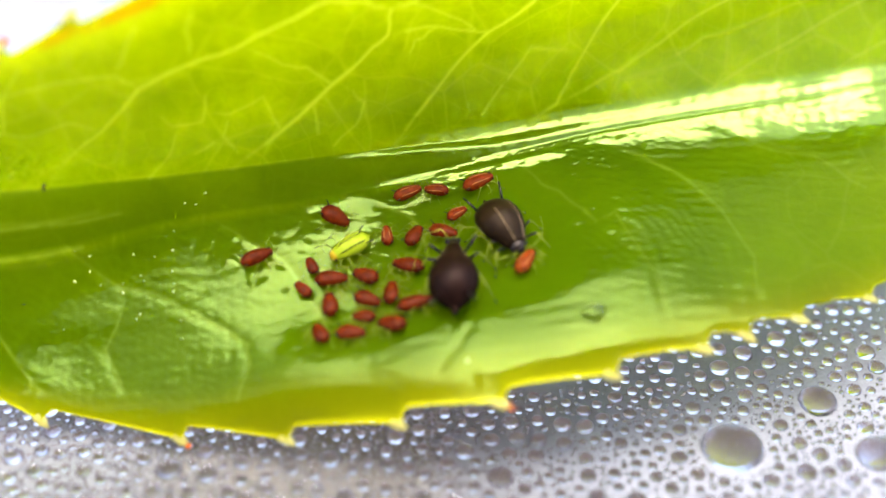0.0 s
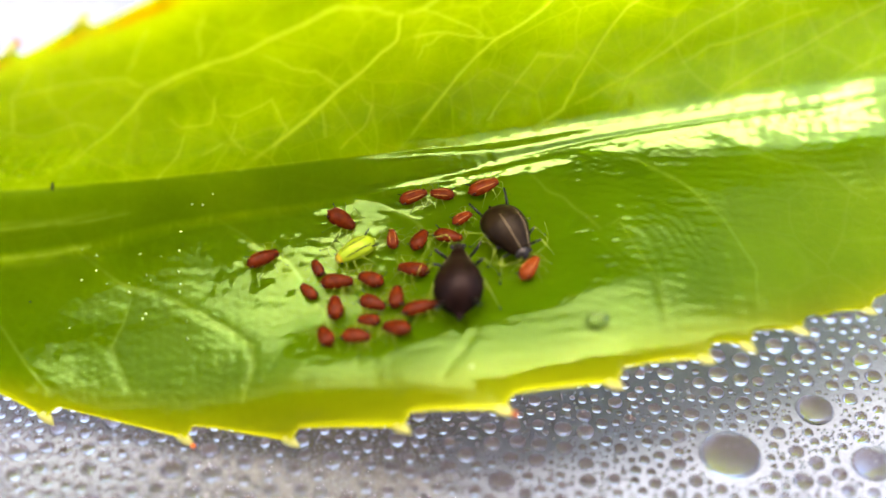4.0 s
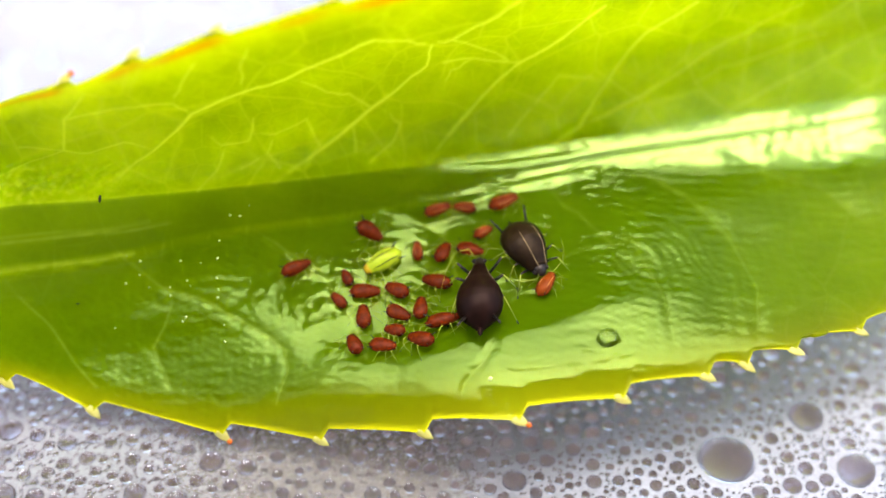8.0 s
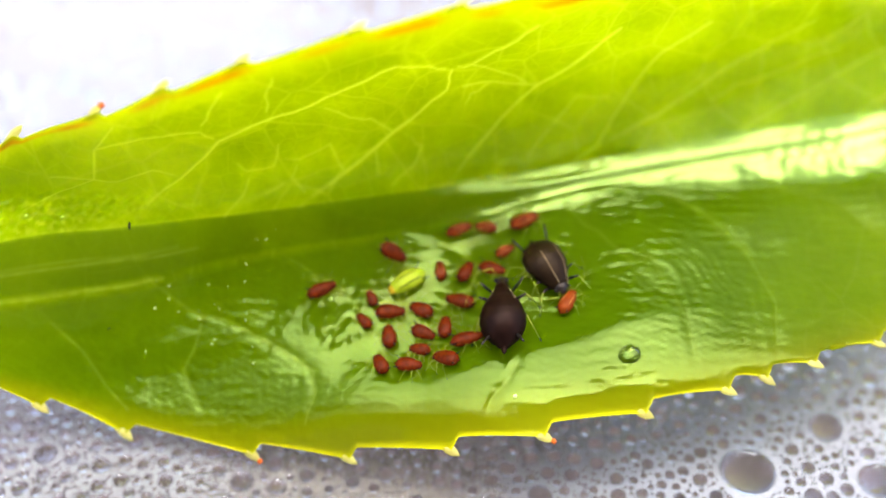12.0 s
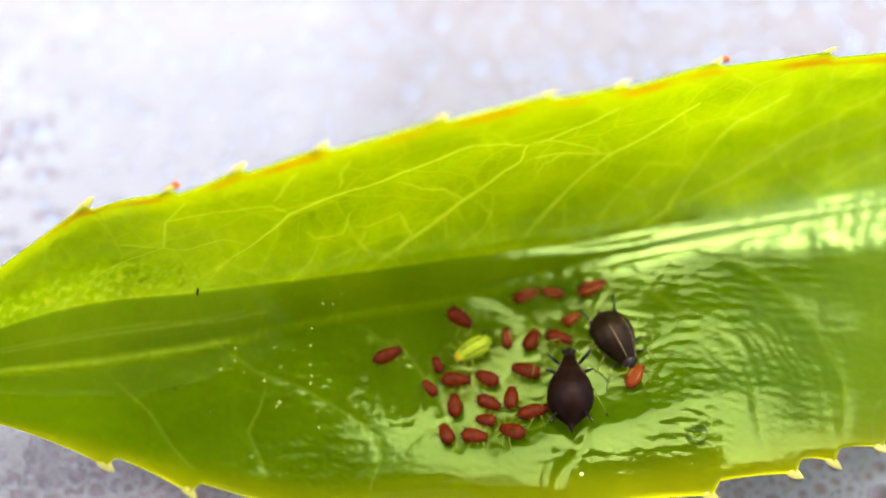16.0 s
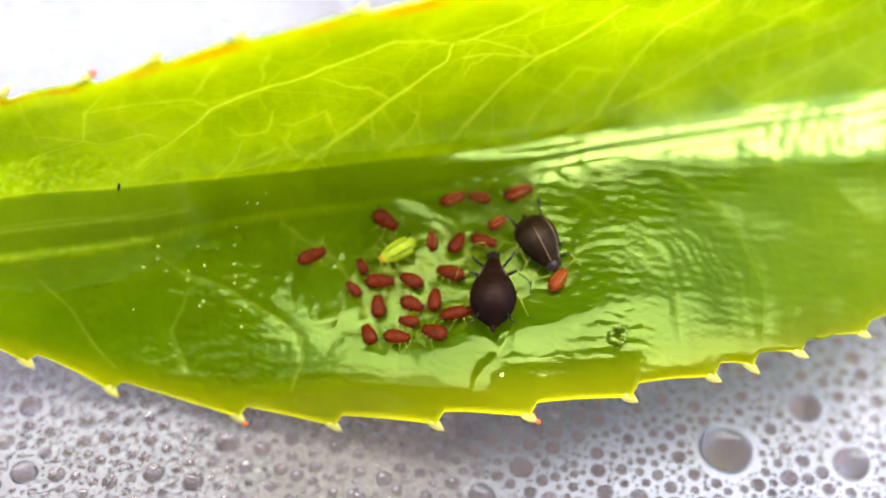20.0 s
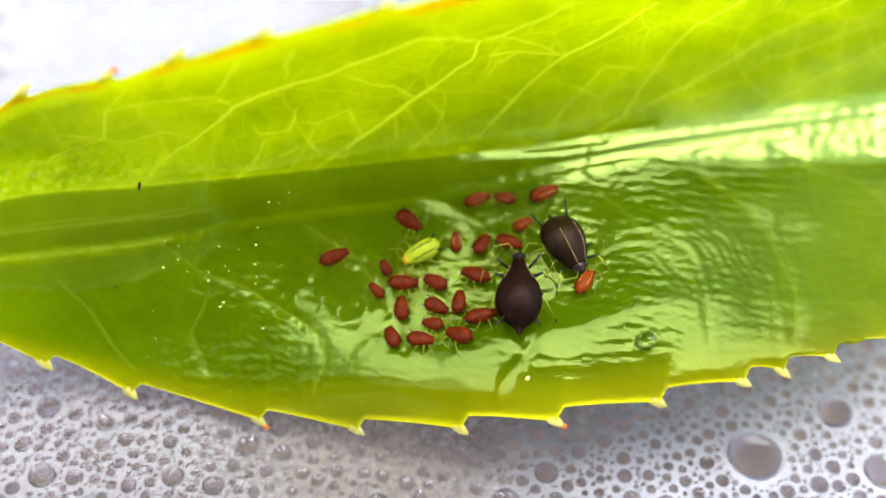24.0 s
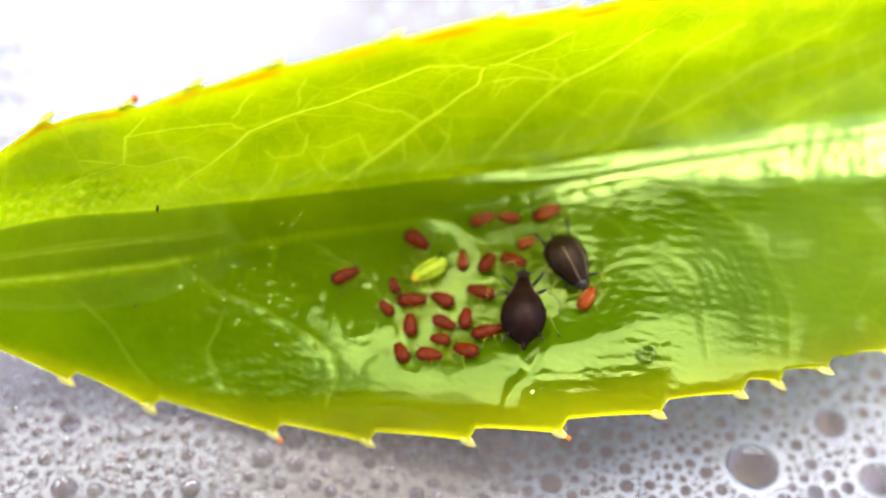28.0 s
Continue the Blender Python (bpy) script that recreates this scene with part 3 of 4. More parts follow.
FOLD_RISE = [0, 0, 0, 0.02, 0.06, 0.1, 0.24, 0.4, 0.2, 0.05, 0]


def leaf_relief():
    """The upper face of the leaf with its teeth, midrib, veins and wrinkles, and its normals."""
    g = leaf_grid(LEAF_US, LEAF_VS)
    n = leaf_normals(g)
    v = LEAF_VS[:, None]
    low_out = (g[0] - g[13]) / np.linalg.norm(g[0] - g[13], axis=1, keepdims=True)
    up_out = (g[-1] - g[-40]) / np.linalg.norm(g[-1] - g[-40], axis=1, keepdims=True)
    end = np.clip(np.minimum(LEAF_US, 12 - LEAF_US) / 1.0, 0, 1)
    low = (saw(LEAF_US, LOW_TEETH, 0.07) * 0.48 - 0.06) * end
    up = (saw(LEAF_US, UP_TEETH, 0.08) * 0.4 - 0.1) * end
    g = g + low_out[None] * (low[None, :] * np.clip((-0.86 - v) / 0.14, 0, 1) ** 1.3)[..., None]
    g = g + up_out[None] * (up[None, :] * np.clip((v - 0.9) / 0.1, 0, 1) ** 1.3)[..., None]
    x, y = g[..., 0], g[..., 1] + 0.4 * g[..., 2]
    calm = np.clip(np.minimum(LEAF_US, 12 - LEAF_US) / 1.5, 0, 1)[None, :]
    blade = np.clip(-v / 0.06, 0, 1) + np.clip((v - 0.2) / 0.06, 0, 1)
    lower = (v < 0).astype(float)
    rib = np.where((v >= 0) & (v <= 0.2), np.sin(np.clip(v / 0.2, 0, 1) * math.pi), 0)
    h = -np.interp(LEAF_US, [0, 4.0, 4.8, 6.2, 7.5, 12], [0.0, 0.0, 0.055, 0.05, 0.0, 0.0])[None, :] * np.where(rib > 0, np.sin(v / 0.2 * 2 * math.pi), 0) + np.interp(LEAF_US, [0, 2.2, 2.5, 5, 6.5, 12], [2.0, 1.8, 0.0, 0.0, 0.3, 0.3])[None, :] * (0.65 + 0.35 * waves(x, y, 0.7, 8, 12)) * 0.06 * np.exp(-((v + 0.015) / 0.018) ** 2) + np.interp(LEAF_US, [0, 2.2, 3.2, 5, 6.5, 12], [0.8, 0.6, 0.0, 0.0, 0.3, 0.3])[None, :] * 0.07 * np.exp(-((v - 0.215) / 0.025) ** 2) - np.interp(LEAF_US, [0, 5, 7, 12], [0.0, 0.0, 0.05, 0.05])[None, :] * np.exp(-((v - 0.09) / 0.02) ** 2) + ((v > -0.02) & (v < 0.24)) * np.interp(LEAF_US, [0, 4.5, 5.5, 12], [0.0, 0.0, 0.005, 0.003])[None, :] * (waves(x, y, 0.8, 16, 8) + 0.5 * waves(x, y, 0.28, 16, 18))
    low_cord, dl = vein_cords(LEAF_US, LEAF_VS, LOWER_VEINS)
    up_cord, _ = vein_cords(LEAF_US, LEAF_VS, UPPER_VEINS + UPPER_SIDE_VEINS)
    rib_glint, _ = vein_cords(LEAF_US, LEAF_VS, RIB_GLINTS)
    rib_glint = rib_glint * np.clip(0.75 + 0.3 * waves(x, y, 0.6, 10, 21), 0, 1)
    h = h + lower * (-np.interp(LEAF_US, [0, 5.5, 6.5, 12], [0.03, 0.03, 0.012, 0.012])[None, :] * np.exp(-(dl / 0.24) ** 2)) + 0.02 * up_cord
    rough = np.interp(x, [-14, -9, -6, -4, -2, 3, 7, 9, 12], [0.35, 0.5, 0.45, 0.25, 0.22, 0.25, 0.3, 0.4, 0.4])
    _, right = vein_cords(LEAF_US, LEAF_VS, [LOWER_VEINS[4], LOWER_VEINS[6]])
    h = h - lower * 0.02 * np.exp(-(right / 0.42) ** 2)
    h = h + lower * (0.0042 * creases(x, y, 0.42, 14, 31, 5, 14) + 0.0024 * creases(x, y, 0.24, 14, 32, -10, 25)) * np.interp(x, [-14, -8, 3.5, 6, 9, 12], [0.4, 1, 1, 2.3, 2.3, 1])
    h = h + blade * (0.035 * waves(x, y, 4.5, 10, 3) + rough * (0.024 * waves(x, y, 1.7, 14, 4) + 0.013 * waves(x, y, 0.7, 18, 5)) + np.interp(x, [-14, -9, -6.5, -4.8, -2, 12], [0.6, 0.65, 0.55, 0.3, 0.2, 0.2]) * (0.006 * waves(x, y, 0.36, 18, 7) + 0.0028 * waves(x, y, 0.19, 18, 27)) + np.exp(-((LEAF_US - 1.2) / 1.2) ** 2)[None, :] * np.clip((v - 0.2) / 0.03, 0, 1) * np.clip((0.5 - v) / 0.2, 0, 1) * 0.05 * waves(x, g[..., 2], 0.34, 18, 9))
    ripple = np.exp(-((x - 7.6) / 3.0) ** 2 - ((g[..., 1] - 1.5) / 2.1) ** 2)
    bend = np.hypot(x - 4.5, g[..., 1] + 0.5)
    h = h + lower * ripple * (0.0085 * np.sin(bend * 14 + 2.6 * waves(x, y, 2.0, 8, 6)) + 0.008 * np.sin(bend * 7.5 + 2.2 * waves(x, y, 2.6, 8, 16)))
    # the blade bends down in front, along a soft fold
    crest = np.interp(LEAF_US, FOLD_US, FOLD_CREST)[None, :]
    fold = np.where(v < crest, np.clip((v + 0.88) / (crest + 0.88), 0, 1), np.clip(v / crest, 0, 1) ** np.interp(LEAF_US, [0, 3, 3.6, 5, 12], [2.4, 2.4, 1.4, 1.15, 1.15])[None, :])
    for _ in range(3):
        fold = np.concatenate([fold[:1], (fold[:-2] + fold[1:-1] * 2 + fold[2:]) / 4, fold[-1:]])
    h = h + fold * np.interp(LEAF_US, FOLD_US, FOLD_RISE)[None, :] - 0.13 * np.exp(-((v + 0.17) / 0.1) ** 2) * np.interp(LEAF_US, [0, 6, 8, 12], [0, 0, 1, 1])[None, :]
    # granular glints beside the midrib, painted as brighter spots
    grains = np.exp(-((LEAF_US - 0.9) / 1.1) ** 2)[None, :] * np.clip((v - 0.2) / 0.02, 0, 1) * np.clip((0.48 - v) / 0.2, 0, 1) * 0.8 * np.clip(waves(x, g[..., 2], 0.34, 18, 14), 0, 1)
    edge_v = 1 - np.abs(v)
    g = g + n * (h * calm * np.clip(edge_v / 0.05, 0.15, 1))[..., None]
    # the vein mask also carries the painted glints
    return g, np.clip(0.9 * up_cord + np.interp(LEAF_US, [0, 4.5, 5.5, 12], [0.42, 0.42, 0.22, 0.22])[None, :] * low_cord + grains + 0.6 * rib_glint, 0, 1)


def build_leaf():
    leaf = tagged(new("leaf"), "glossy yellow-green folded leaf with toothed margin on wet sheet", "leaf")
    leaf.location = (0, 0, 0)
    g, cord = leaf_relief()
    n = leaf_normals(g)
    nv, nu = g.shape[:2]
    thick = 0.2 * np.clip((1 - np.abs(LEAF_VS)) / 0.12, 0.35, 1)[:, None, None] + 0.5 * np.exp(-((LEAF_VS - 0.1) / 0.1) ** 2)[:, None, None]
    idx = np.arange(nv * nu).reshape(nv, nu)
    top = np.stack([idx[:-1, :-1], idx[:-1, 1:], idx[1:, 1:], idx[1:, :-1]], -1).reshape(-1, 4)
    below = top[:, ::-1] + nv * nu
    rim = np.concatenate([idx[0, :], idx[1:, -1], idx[-1, ::-1][1:], idx[::-1, 0][1:-1]])
    face, back = g.reshape(-1, 3), (g - n * thick).reshape(-1, 3)
    verts = np.concatenate([face, back, face[rim], back[rim]]) * MM
    k = np.arange(len(rim))
    j = np.roll(k, -1)
    side = np.stack([j, k, k + len(rim), j + len(rim)], -1) + 2 * nv * nu
    me = bpy.data.meshes.new("blade")
    me.from_pydata(verts.tolist(), [], np.concatenate([top, below, side]).tolist())
    me.materials.append(LEAF)
    me.polygons.foreach_set("use_smooth", [True] * len(me.polygons))
    lo = 0.45 * np.exp(-((1 + LEAF_VS) / 0.011) ** 2) + 0.22 * np.exp(-((1 + LEAF_VS) / 0.12) ** 2) + np.exp(-((1 - LEAF_VS) / 0.08) ** 2)
    edge = np.repeat(np.clip(lo, 0, 1)[:, None], nu, 1)
    red = np.exp(-((0.965 - LEAF_VS) / 0.014) ** 2)[:, None] * np.clip(0.5 + 0.9 * np.sin(LEAF_US * 6.1 + 1.0) * np.sin(LEAF_US * 2.3), 0, 1)[None, :] * 0.55
    red = red + 0.06 * np.exp(-((1 + LEAF_VS) / 0.14) ** 2)[:, None]
    # thick midrib; the upper right is painted as if more light came through
    flesh_shade = (np.clip((LEAF_VS + 0.01) / 0.03, 0, 1) * np.clip((0.207 - LEAF_VS) / 0.012, 0, 1))[:, None] * np.interp(LEAF_US, [0, 3, 6, 12], [0.65, 0.65, 0.5, 0.3])[None, :] - (np.clip((LEAF_VS - 0.22) / 0.15, 0, 1))[:, None] * np.interp(LEAF_US, [0, 5.5, 8.5, 12], [0, 0, 1.1, 1.1])[None, :]
    # shade painted over the lower half by letting less light through
    flesh_shade = flesh_shade + (np.clip(-LEAF_VS / 0.05, 0, 1))[:, None] * np.interp(LEAF_US, [0, 4, 6, 7.5, 9, 12], [0.72, 0.9, 1.25, 1.15, 0.55, 0.35])[None, :] + 0.2 * np.clip(flesh_shade, 0, 1)
    # upper blade beside the midrib painted brighter
    flesh_shade = flesh_shade - 0.5 * ((LEAF_VS > 0.205) * np.exp(-((LEAF_VS - 0.22) / 0.2) ** 2))[:, None] * np.interp(LEAF_US, [0, 4, 6, 12], [1, 1, 0, 0])[None, :]
    flesh_shade = flesh_shade + 1.3 * np.exp(-((1 + LEAF_VS) / 0.02) ** 2)[:, None]
    # sheen put in by hand as gloss strength: boosted on the midrib, damped elsewhere
    low = np.interp(LEAF_US, [0, 7.2, 9.5, 12], [0.08, 0.08, 0.26, 0.26])[None, :]
    sheen_gain = np.where(LEAF_VS[:, None] < -0.05, np.interp(LEAF_US, [0, 7, 9, 12], [0.68, 0.68, 0.45, 0.45])[None, :], 1.0) - 0.75 * ((LEAF_VS > -0.04) & (LEAF_VS < 0.21))[:, None] * np.interp(LEAF_US, [0, 3.6, 4.6, 12], [1, 1, 0, 0])[None, :] + np.clip((LEAF_VS[:, None] + low) / 0.05, 0, 1) * np.clip((0.3 - LEAF_VS) / 0.05, 0, 1)[:, None] * np.interp(LEAF_US, [0, 4.4, 5.5, 7.2, 9, 12], [0.3, 0.3, 0.7, 1.6, 3.6, 3.6])[None, :]
    for key, values in (("edge", edge), ("red", red), ("vein", cord), ("flesh_shade", flesh_shade), ("wax", sheen_gain)):
        a = me.attributes.new(key, "FLOAT", "POINT")
        a.data.foreach_set("value", np.concatenate([values.ravel(), values.ravel(), values.ravel()[rim], values.ravel()[rim]]).astype(np.float32))
    me.update()
    blade = part("blade", me, leaf)
    # teeth: pale horny tips, some with an orange gland
    for tips, row, gland in ((LOW_TEETH, 0, (3, 6)), (UP_TEETH, -1, (2, 8))):
        for k, u in enumerate(tips[:-1]):
            i = int(np.argmin(np.abs(LEAF_US - u)))
            p = Vector(g[row, i])
            inward = Vector(g[5 if row == 0 else -6, i])
            along = Vector(g[row, i] - g[row, i - 3]).normalized()
            out = (p - inward).normalized()
            size = 0.36 if row == 0 else 0.42
            up = Vector(n[row, i])
            tip = p + along * size * 0.9 + out * size * 0.5
            pts = [p - along * size * 1.3 - out * 0.2, p - along * size * 0.5 - out * 0.06, p + along * size * 0.15 + out * size * 0.1, p + along * size * 0.55 + out * size * 0.32, tip]
            vv, ff = tube(pts, [0.08, 0.2, 0.19, 0.11, 0.015] if row == 0 else [0.05, 0.13, 0.17, 0.12, 0.015], 8)
            axis = [Vector(pts[k // 8]) for k in range(len(vv))]
            vv = [q + (w - q) - up * (w - q).dot(up) * 0.72 - up * 0.05 for w, q in zip(vv, axis)]
            tooth = part("tooth", mesh_of("tooth", vv, ff, PALE_TOOTH), leaf, "pale horny tooth tip")
            if k in gland:
                vv, ff = ball(tip, 0.11 if row == 0 else 0.13, 8)
                part("gland", mesh_of("gland", vv, ff, GLAND), tooth, "orange-red gland")
    # stalk
    path = [(-24.6, -1.4, 6.4), (-26.5, -1.8, 6.2), (-29, -2.4, 5.3), (-32, -3.2, 3.6), (-35, -4, 1.6), (-37.5, -4.6, 0.75)]
    vv, ff = tube(path, [0.5, 0.75, 0.72, 0.7, 0.7, 0.75], 12)
    part("stalk", mesh_of("stalk", vv, ff, STALK), leaf, "reddish-green leaf stalk")
    return blade


leaf_blade = build_leaf()
from mathutils.bvhtree import BVHTree

LEAF_TREE = BVHTree.FromPolygons([v.co for v in leaf_blade.data.vertices], [p.vertices for p in leaf_blade.data.polygons])


def rest_on_leaf(x, y, heading, sink=0.0, from_z=6.9):
    """The pose of a thing that stands on the lower blade at x, y, turned to heading (degrees)."""
    hit, normal, _, _ = LEAF_TREE.ray_cast(Vector((x, y, from_z)) * MM, Vector((0, 0, -1)))
    if hit is None:
        hit, normal = Vector((x, y, 5)) * MM, Vector((0, 0, 1))
    near = [LEAF_TREE.ray_cast(Vector((x + dx, y + dy, from_z)) * MM, Vector((0, 0, -1)))[1] for dx, dy in ((0.4, 0), (-0.4, 0), (0, 0.4), (0, -0.4))]
    normal = sum((m for m in near if m is not None), normal.copy()).normalized()
    ahead = Vector((math.cos(radians(heading)), math.sin(radians(heading)), 0))
    ahead = (ahead - normal * ahead.dot(normal)).normalized()
    side = normal.cross(ahead)
    return Matrix.Translation(hit - normal * sink * MM) @ Matrix((ahead, side, normal)).transposed().to_4x4()


# ---- the aphids ----
def outline(at, widths, s):
    """The half width of a body at s along it, by a smooth curve."""
    return float(cubic([(w,) for w in widths], at, [s])[0, 0])


def aphid(look_, seed):
    """An aphid 1 mm long that walks along x, its feet at z = 0: body, head, eyes, feelers, six jointed legs, two tubes and a tail."""
    rng = random.Random(seed)
    adult = look_ in ("adult", "striped_adult")
    body_mat = {"red": RED_BODY, "small": RED_BODY, "pale": ROSE_BODY, "orange": ORANGE_BODY, "green": GREEN_BODY, "striped_adult": BROWN_BODY}.get(look_, DARK_BODY)
    limb = BLACK if adult else PALE_LIMB
    root = new("aphid")
    half = 0.285 if adult else 0.235
    n = 30
    prof = []
    for i in range(n):
        s = i / (n - 1)
        x = -0.48 + 0.86 * s
        if look_ == "adult":
            r = half * outline([0, 0.05, 0.12, 0.21, 0.33, 0.45, 0.56, 0.66, 0.76, 0.86, 0.94, 1], [0.06, 0.27, 0.58, 0.84, 0.99, 1, 0.92, 0.78, 0.59, 0.43, 0.33, 0.27], s)
        elif adult:
            r = half * outline([0, 0.05, 0.13, 0.25, 0.42, 0.58, 0.75, 0.88, 1], [0.2, 0.5, 0.76, 0.94, 1, 0.95, 0.78, 0.6, 0.42], s)
        else:
            r = half * outline([0, 0.06, 0.16, 0.3, 0.48, 0.65, 0.8, 0.92, 1], [0.28, 0.6, 0.86, 0.98, 1, 0.93, 0.81, 0.68, 0.58], s)
        r *= 1 + 0.006 * math.sin(s * 55)
        prof.append((x, max(r, 0.015), 0.19 + (0.05 if adult else 0.02) * math.sin(math.pi * s)))
    v, f = loft(prof, 22, 0.72)
    body = part("body", mesh_of("body", v, f, body_mat), root)
    hw = 0.075 if look_ == "adult" else 0.105 if adult else 0.135
    v, f = loft([(0.33, hw * 0.95, 0.19), (0.38, hw, 0.185), (0.43, hw * 0.92, 0.18), (0.47, hw * 0.65, 0.17), (0.495, hw * 0.25, 0.165)], 14, 0.75)
    head = part("head", mesh_of("head", v, f, BLACK if adult else AMBER if look_ == "green" else body_mat), root)
    for s in (-1, 1):
        v, f = ball((0.425, s * hw * 0.9, 0.205), 0.028, 8)
        part("eye", mesh_of("eye", v, f, BLACK), head, "dark eye")
        # feeler: bent once, swept along the side
        a = rng.uniform(-0.05, 0.08)
        pts = [(0.47, s * 0.05, 0.2), (0.56, s * 0.12, 0.25), (0.5 + a, s * 0.3, 0.27), (0.3 + a, s * 0.42, 0.2), (0.05 + a, s * 0.5, 0.12)]
        v, f = tube(pts, [0.01, 0.008, 0.006, 0.005, 0.003] if not adult else [0.006, 0.005, 0.004, 0.003, 0.002], 6)
        part("feeler", mesh_of("feeler", v, f, PALE_LIMB), root, "thin pale feeler")
        far = 0.1 if look_ == "striped_adult" else 0.0
        v, f = tube([(-0.34, s * half * 0.6, 0.28), (-0.42 - far * 0.6, s * half * 0.76, 0.34), (-0.49 - far, s * half * 0.88, 0.38)], [0.02, 0.015, 0.013], 8)
        part("cornicle", mesh_of("cornicle", v, f, BLACK), root, "dark tube on the hind body")
        for k, (x0, reach, sweep) in enumerate(((0.3, 0.30, 0.22), (0.17, 0.34, 0.02), (0.04, 0.36, -0.28))):
            reach, sweep = reach * rng.uniform(0.9, 1.15) * (0.62 if adult else 0.85), sweep * (0.7 if adult else 0.9) + rng.uniform(-0.05, 0.05)
            base = 0.6 * half
            knee = (x0 + sweep * 0.55, s * (base + reach * 0.55), 0.26 + rng.uniform(-0.02, 0.03))
            foot = (x0 + sweep * 1.35, s * (base + reach * 1.15), 0.012)
            v, f = tube([(x0, s * base * 0.7, 0.15), (x0 + sweep * 0.3, s * (base + reach * 0.25), 0.23), knee], [0.015, 0.016, 0.011] if not adult else [0.017, 0.018, 0.012], 7)
            leg = part("leg", mesh_of("leg", v, f, limb), root, "dark thigh" if adult else "pale thigh")
            mid = tuple(a * 0.5 + b * 0.5 for a, b in zip(knee, foot))
            v, f = tube([knee, (mid[0], mid[1], mid[2] + 0.01), foot], [0.009, 0.007, 0.005] if not adult else [0.009, 0.007, 0.005], 6)
            shin = part("shin", mesh_of("shin", v, f, PALE_LIMB), leg, "pale yellow shin")
            v, f = tube([foot, (foot[0] + 0.04 * (1 if k == 0 else -1), foot[1] + s * 0.02, 0.008)], [0.011, 0.007], 6)
            part("foot", mesh_of("foot", v, f, BLACK), leg, "dark foot")
    v, f = tube([(-0.45, 0, 0.2), (-0.5, 0, 0.21), (-0.54, 0, 0.225)], [0.045, 0.03, 0.008], 8)
    part("tail", mesh_of("tail", v, f, body_mat), root)
    lines = {"adult": ((-0.2, 0.1, 0.3), (0.2, 0.1, 0.3)), "striped_adult": ((-0.025, -0.16, 0.4), (0.2, -0.26, 0.41)), "green": ((-0.1, -0.38, 0.3), (0.1, -0.38, 0.3)), "pale": ((-0.11, -0.25, 0.34), (0.11, -0.25, 0.34)), "orange": ((-0.13, -0.2, 0.34), (0.13, -0.2, 0.34))}.get(look_, ())
    for y, x0, x1 in lines:
        pts = []
        for i in range(9):
            x = x0 + (x1 - x0) * i / 8
            r = np.interp(x, [q[0] for q in prof], [q[1] for q in prof])
            h = np.interp(x, [q[0] for q in prof], [q[2] for q in prof])
            yy = y * min(1, r / half + 0.1)
            pts.append((x, yy, h + 0.72 * math.sqrt(max(r * r - yy * yy, 0)) - 0.002))
        wide = {"green": 0.014, "pale": 0.012, "orange": 0.009, "adult": 0.006}.get(look_, 0.0065)
        v, f = tube(pts, [0.004] + [wide] * 7 + [0.004], 6)
        part("stripe", mesh_of("stripe", v, f, STRIPE if adult else (DARK_FLECK if look_ == "green" else PALE_BAND)), body, "thin lengthwise stripe")
    return root


# kind, x, y, heading, length, width
APHIDS = [
    ("red", -6.85, 1.18, 30, 1.30, 0.58), ("red", -4.01, 2.65, -34, 1.21, 0.68), ("small", -4.82, 0.93, 113, 0.76, 0.43), ("small", -5.09, 0.09, 130, 0.84, 0.45),
    ("red", -4.05, 0.35, 0, 1.27, 0.63), ("red", -4.07, -0.61, 93, 1.03, 0.60), ("red", -2.81, 0.36, 153, 1.06, 0.63), ("red", -2.72, -0.58, -27, 1.07, 0.60),
    ("red", -2.83, -1.29, 165, 0.90, 0.53), ("red", -4.38, -1.76, 114, 0.97, 0.58), ("red", -3.26, -1.93, -10, 1.11, 0.62), ("red", -1.78, -1.90, 156, 1.17, 0.66),
    ("red", -0.97, -1.16, 10, 1.38, 0.62), ("red", -1.84, -0.46, 84, 1.03, 0.58), ("red", -1.24, 0.62, 162, 1.27, 0.63), ("pale", -2.07, 2.03, 95, 0.88, 0.45),
    ("red", -1.04, 1.93, 63, 1.04, 0.59), ("red", 0.05, 1.97, -20, 1.16, 0.59), ("pale", 0.57, 2.76, 32, 0.87, 0.50), ("pale", -1.32, 3.74, 27, 1.17, 0.52),
    ("pale", -0.21, 3.84, 172, 0.98, 0.50), ("pale", 1.38, 4.01, 27, 1.31, 0.62), ("orange", 2.99, 0.17, 59, 1.21, 0.60), ("green", -3.44, 1.53, -145, 1.68, 0.81),
    ("adult", 0.47, -0.37, 89, 3.7, 1.8), ("striped_adult", 2.27, 1.63, -64, 2.75, 1.68),
]
APHID_LABELS = {
    "red": "dark red aphid nymph with pale legs standing on the leaf", "small": "small dark red aphid nymph on the leaf", "pale": "light red aphid nymph with pale stripes on the leaf",
    "orange": "orange-red aphid nymph beside the striped adult aphid", "green": "yellow-green freshly moulted aphid nymph with two dark lines",
    "adult": "large plump purple-brown adult aphid with a pointed tail", "striped_adult": "large dark brown adult aphid with a pale back line",
}


def build_aphids():
    made = {}
    for i, (kind, x, y, heading, length, width) in enumerate(APHIDS):
        key = (kind, i % 3 if kind == "red" else 0)
        half = 0.285 if "adult" in kind else 0.235
        m = rest_on_leaf(x, y, heading, 0.01)
        if key not in made:
            ob = made[key] = aphid(kind, 10 + i)
            ob.matrix_basis = m
        else:
            ob = copy_thing(made[key], m)
        wide = width / (2 * half)
        ob.scale = (length / 1.02, wide, (wide + length) / 2)
        tagged(ob, APHID_LABELS[kind], "aphid", "aphid colony on the leaf")


build_aphids()


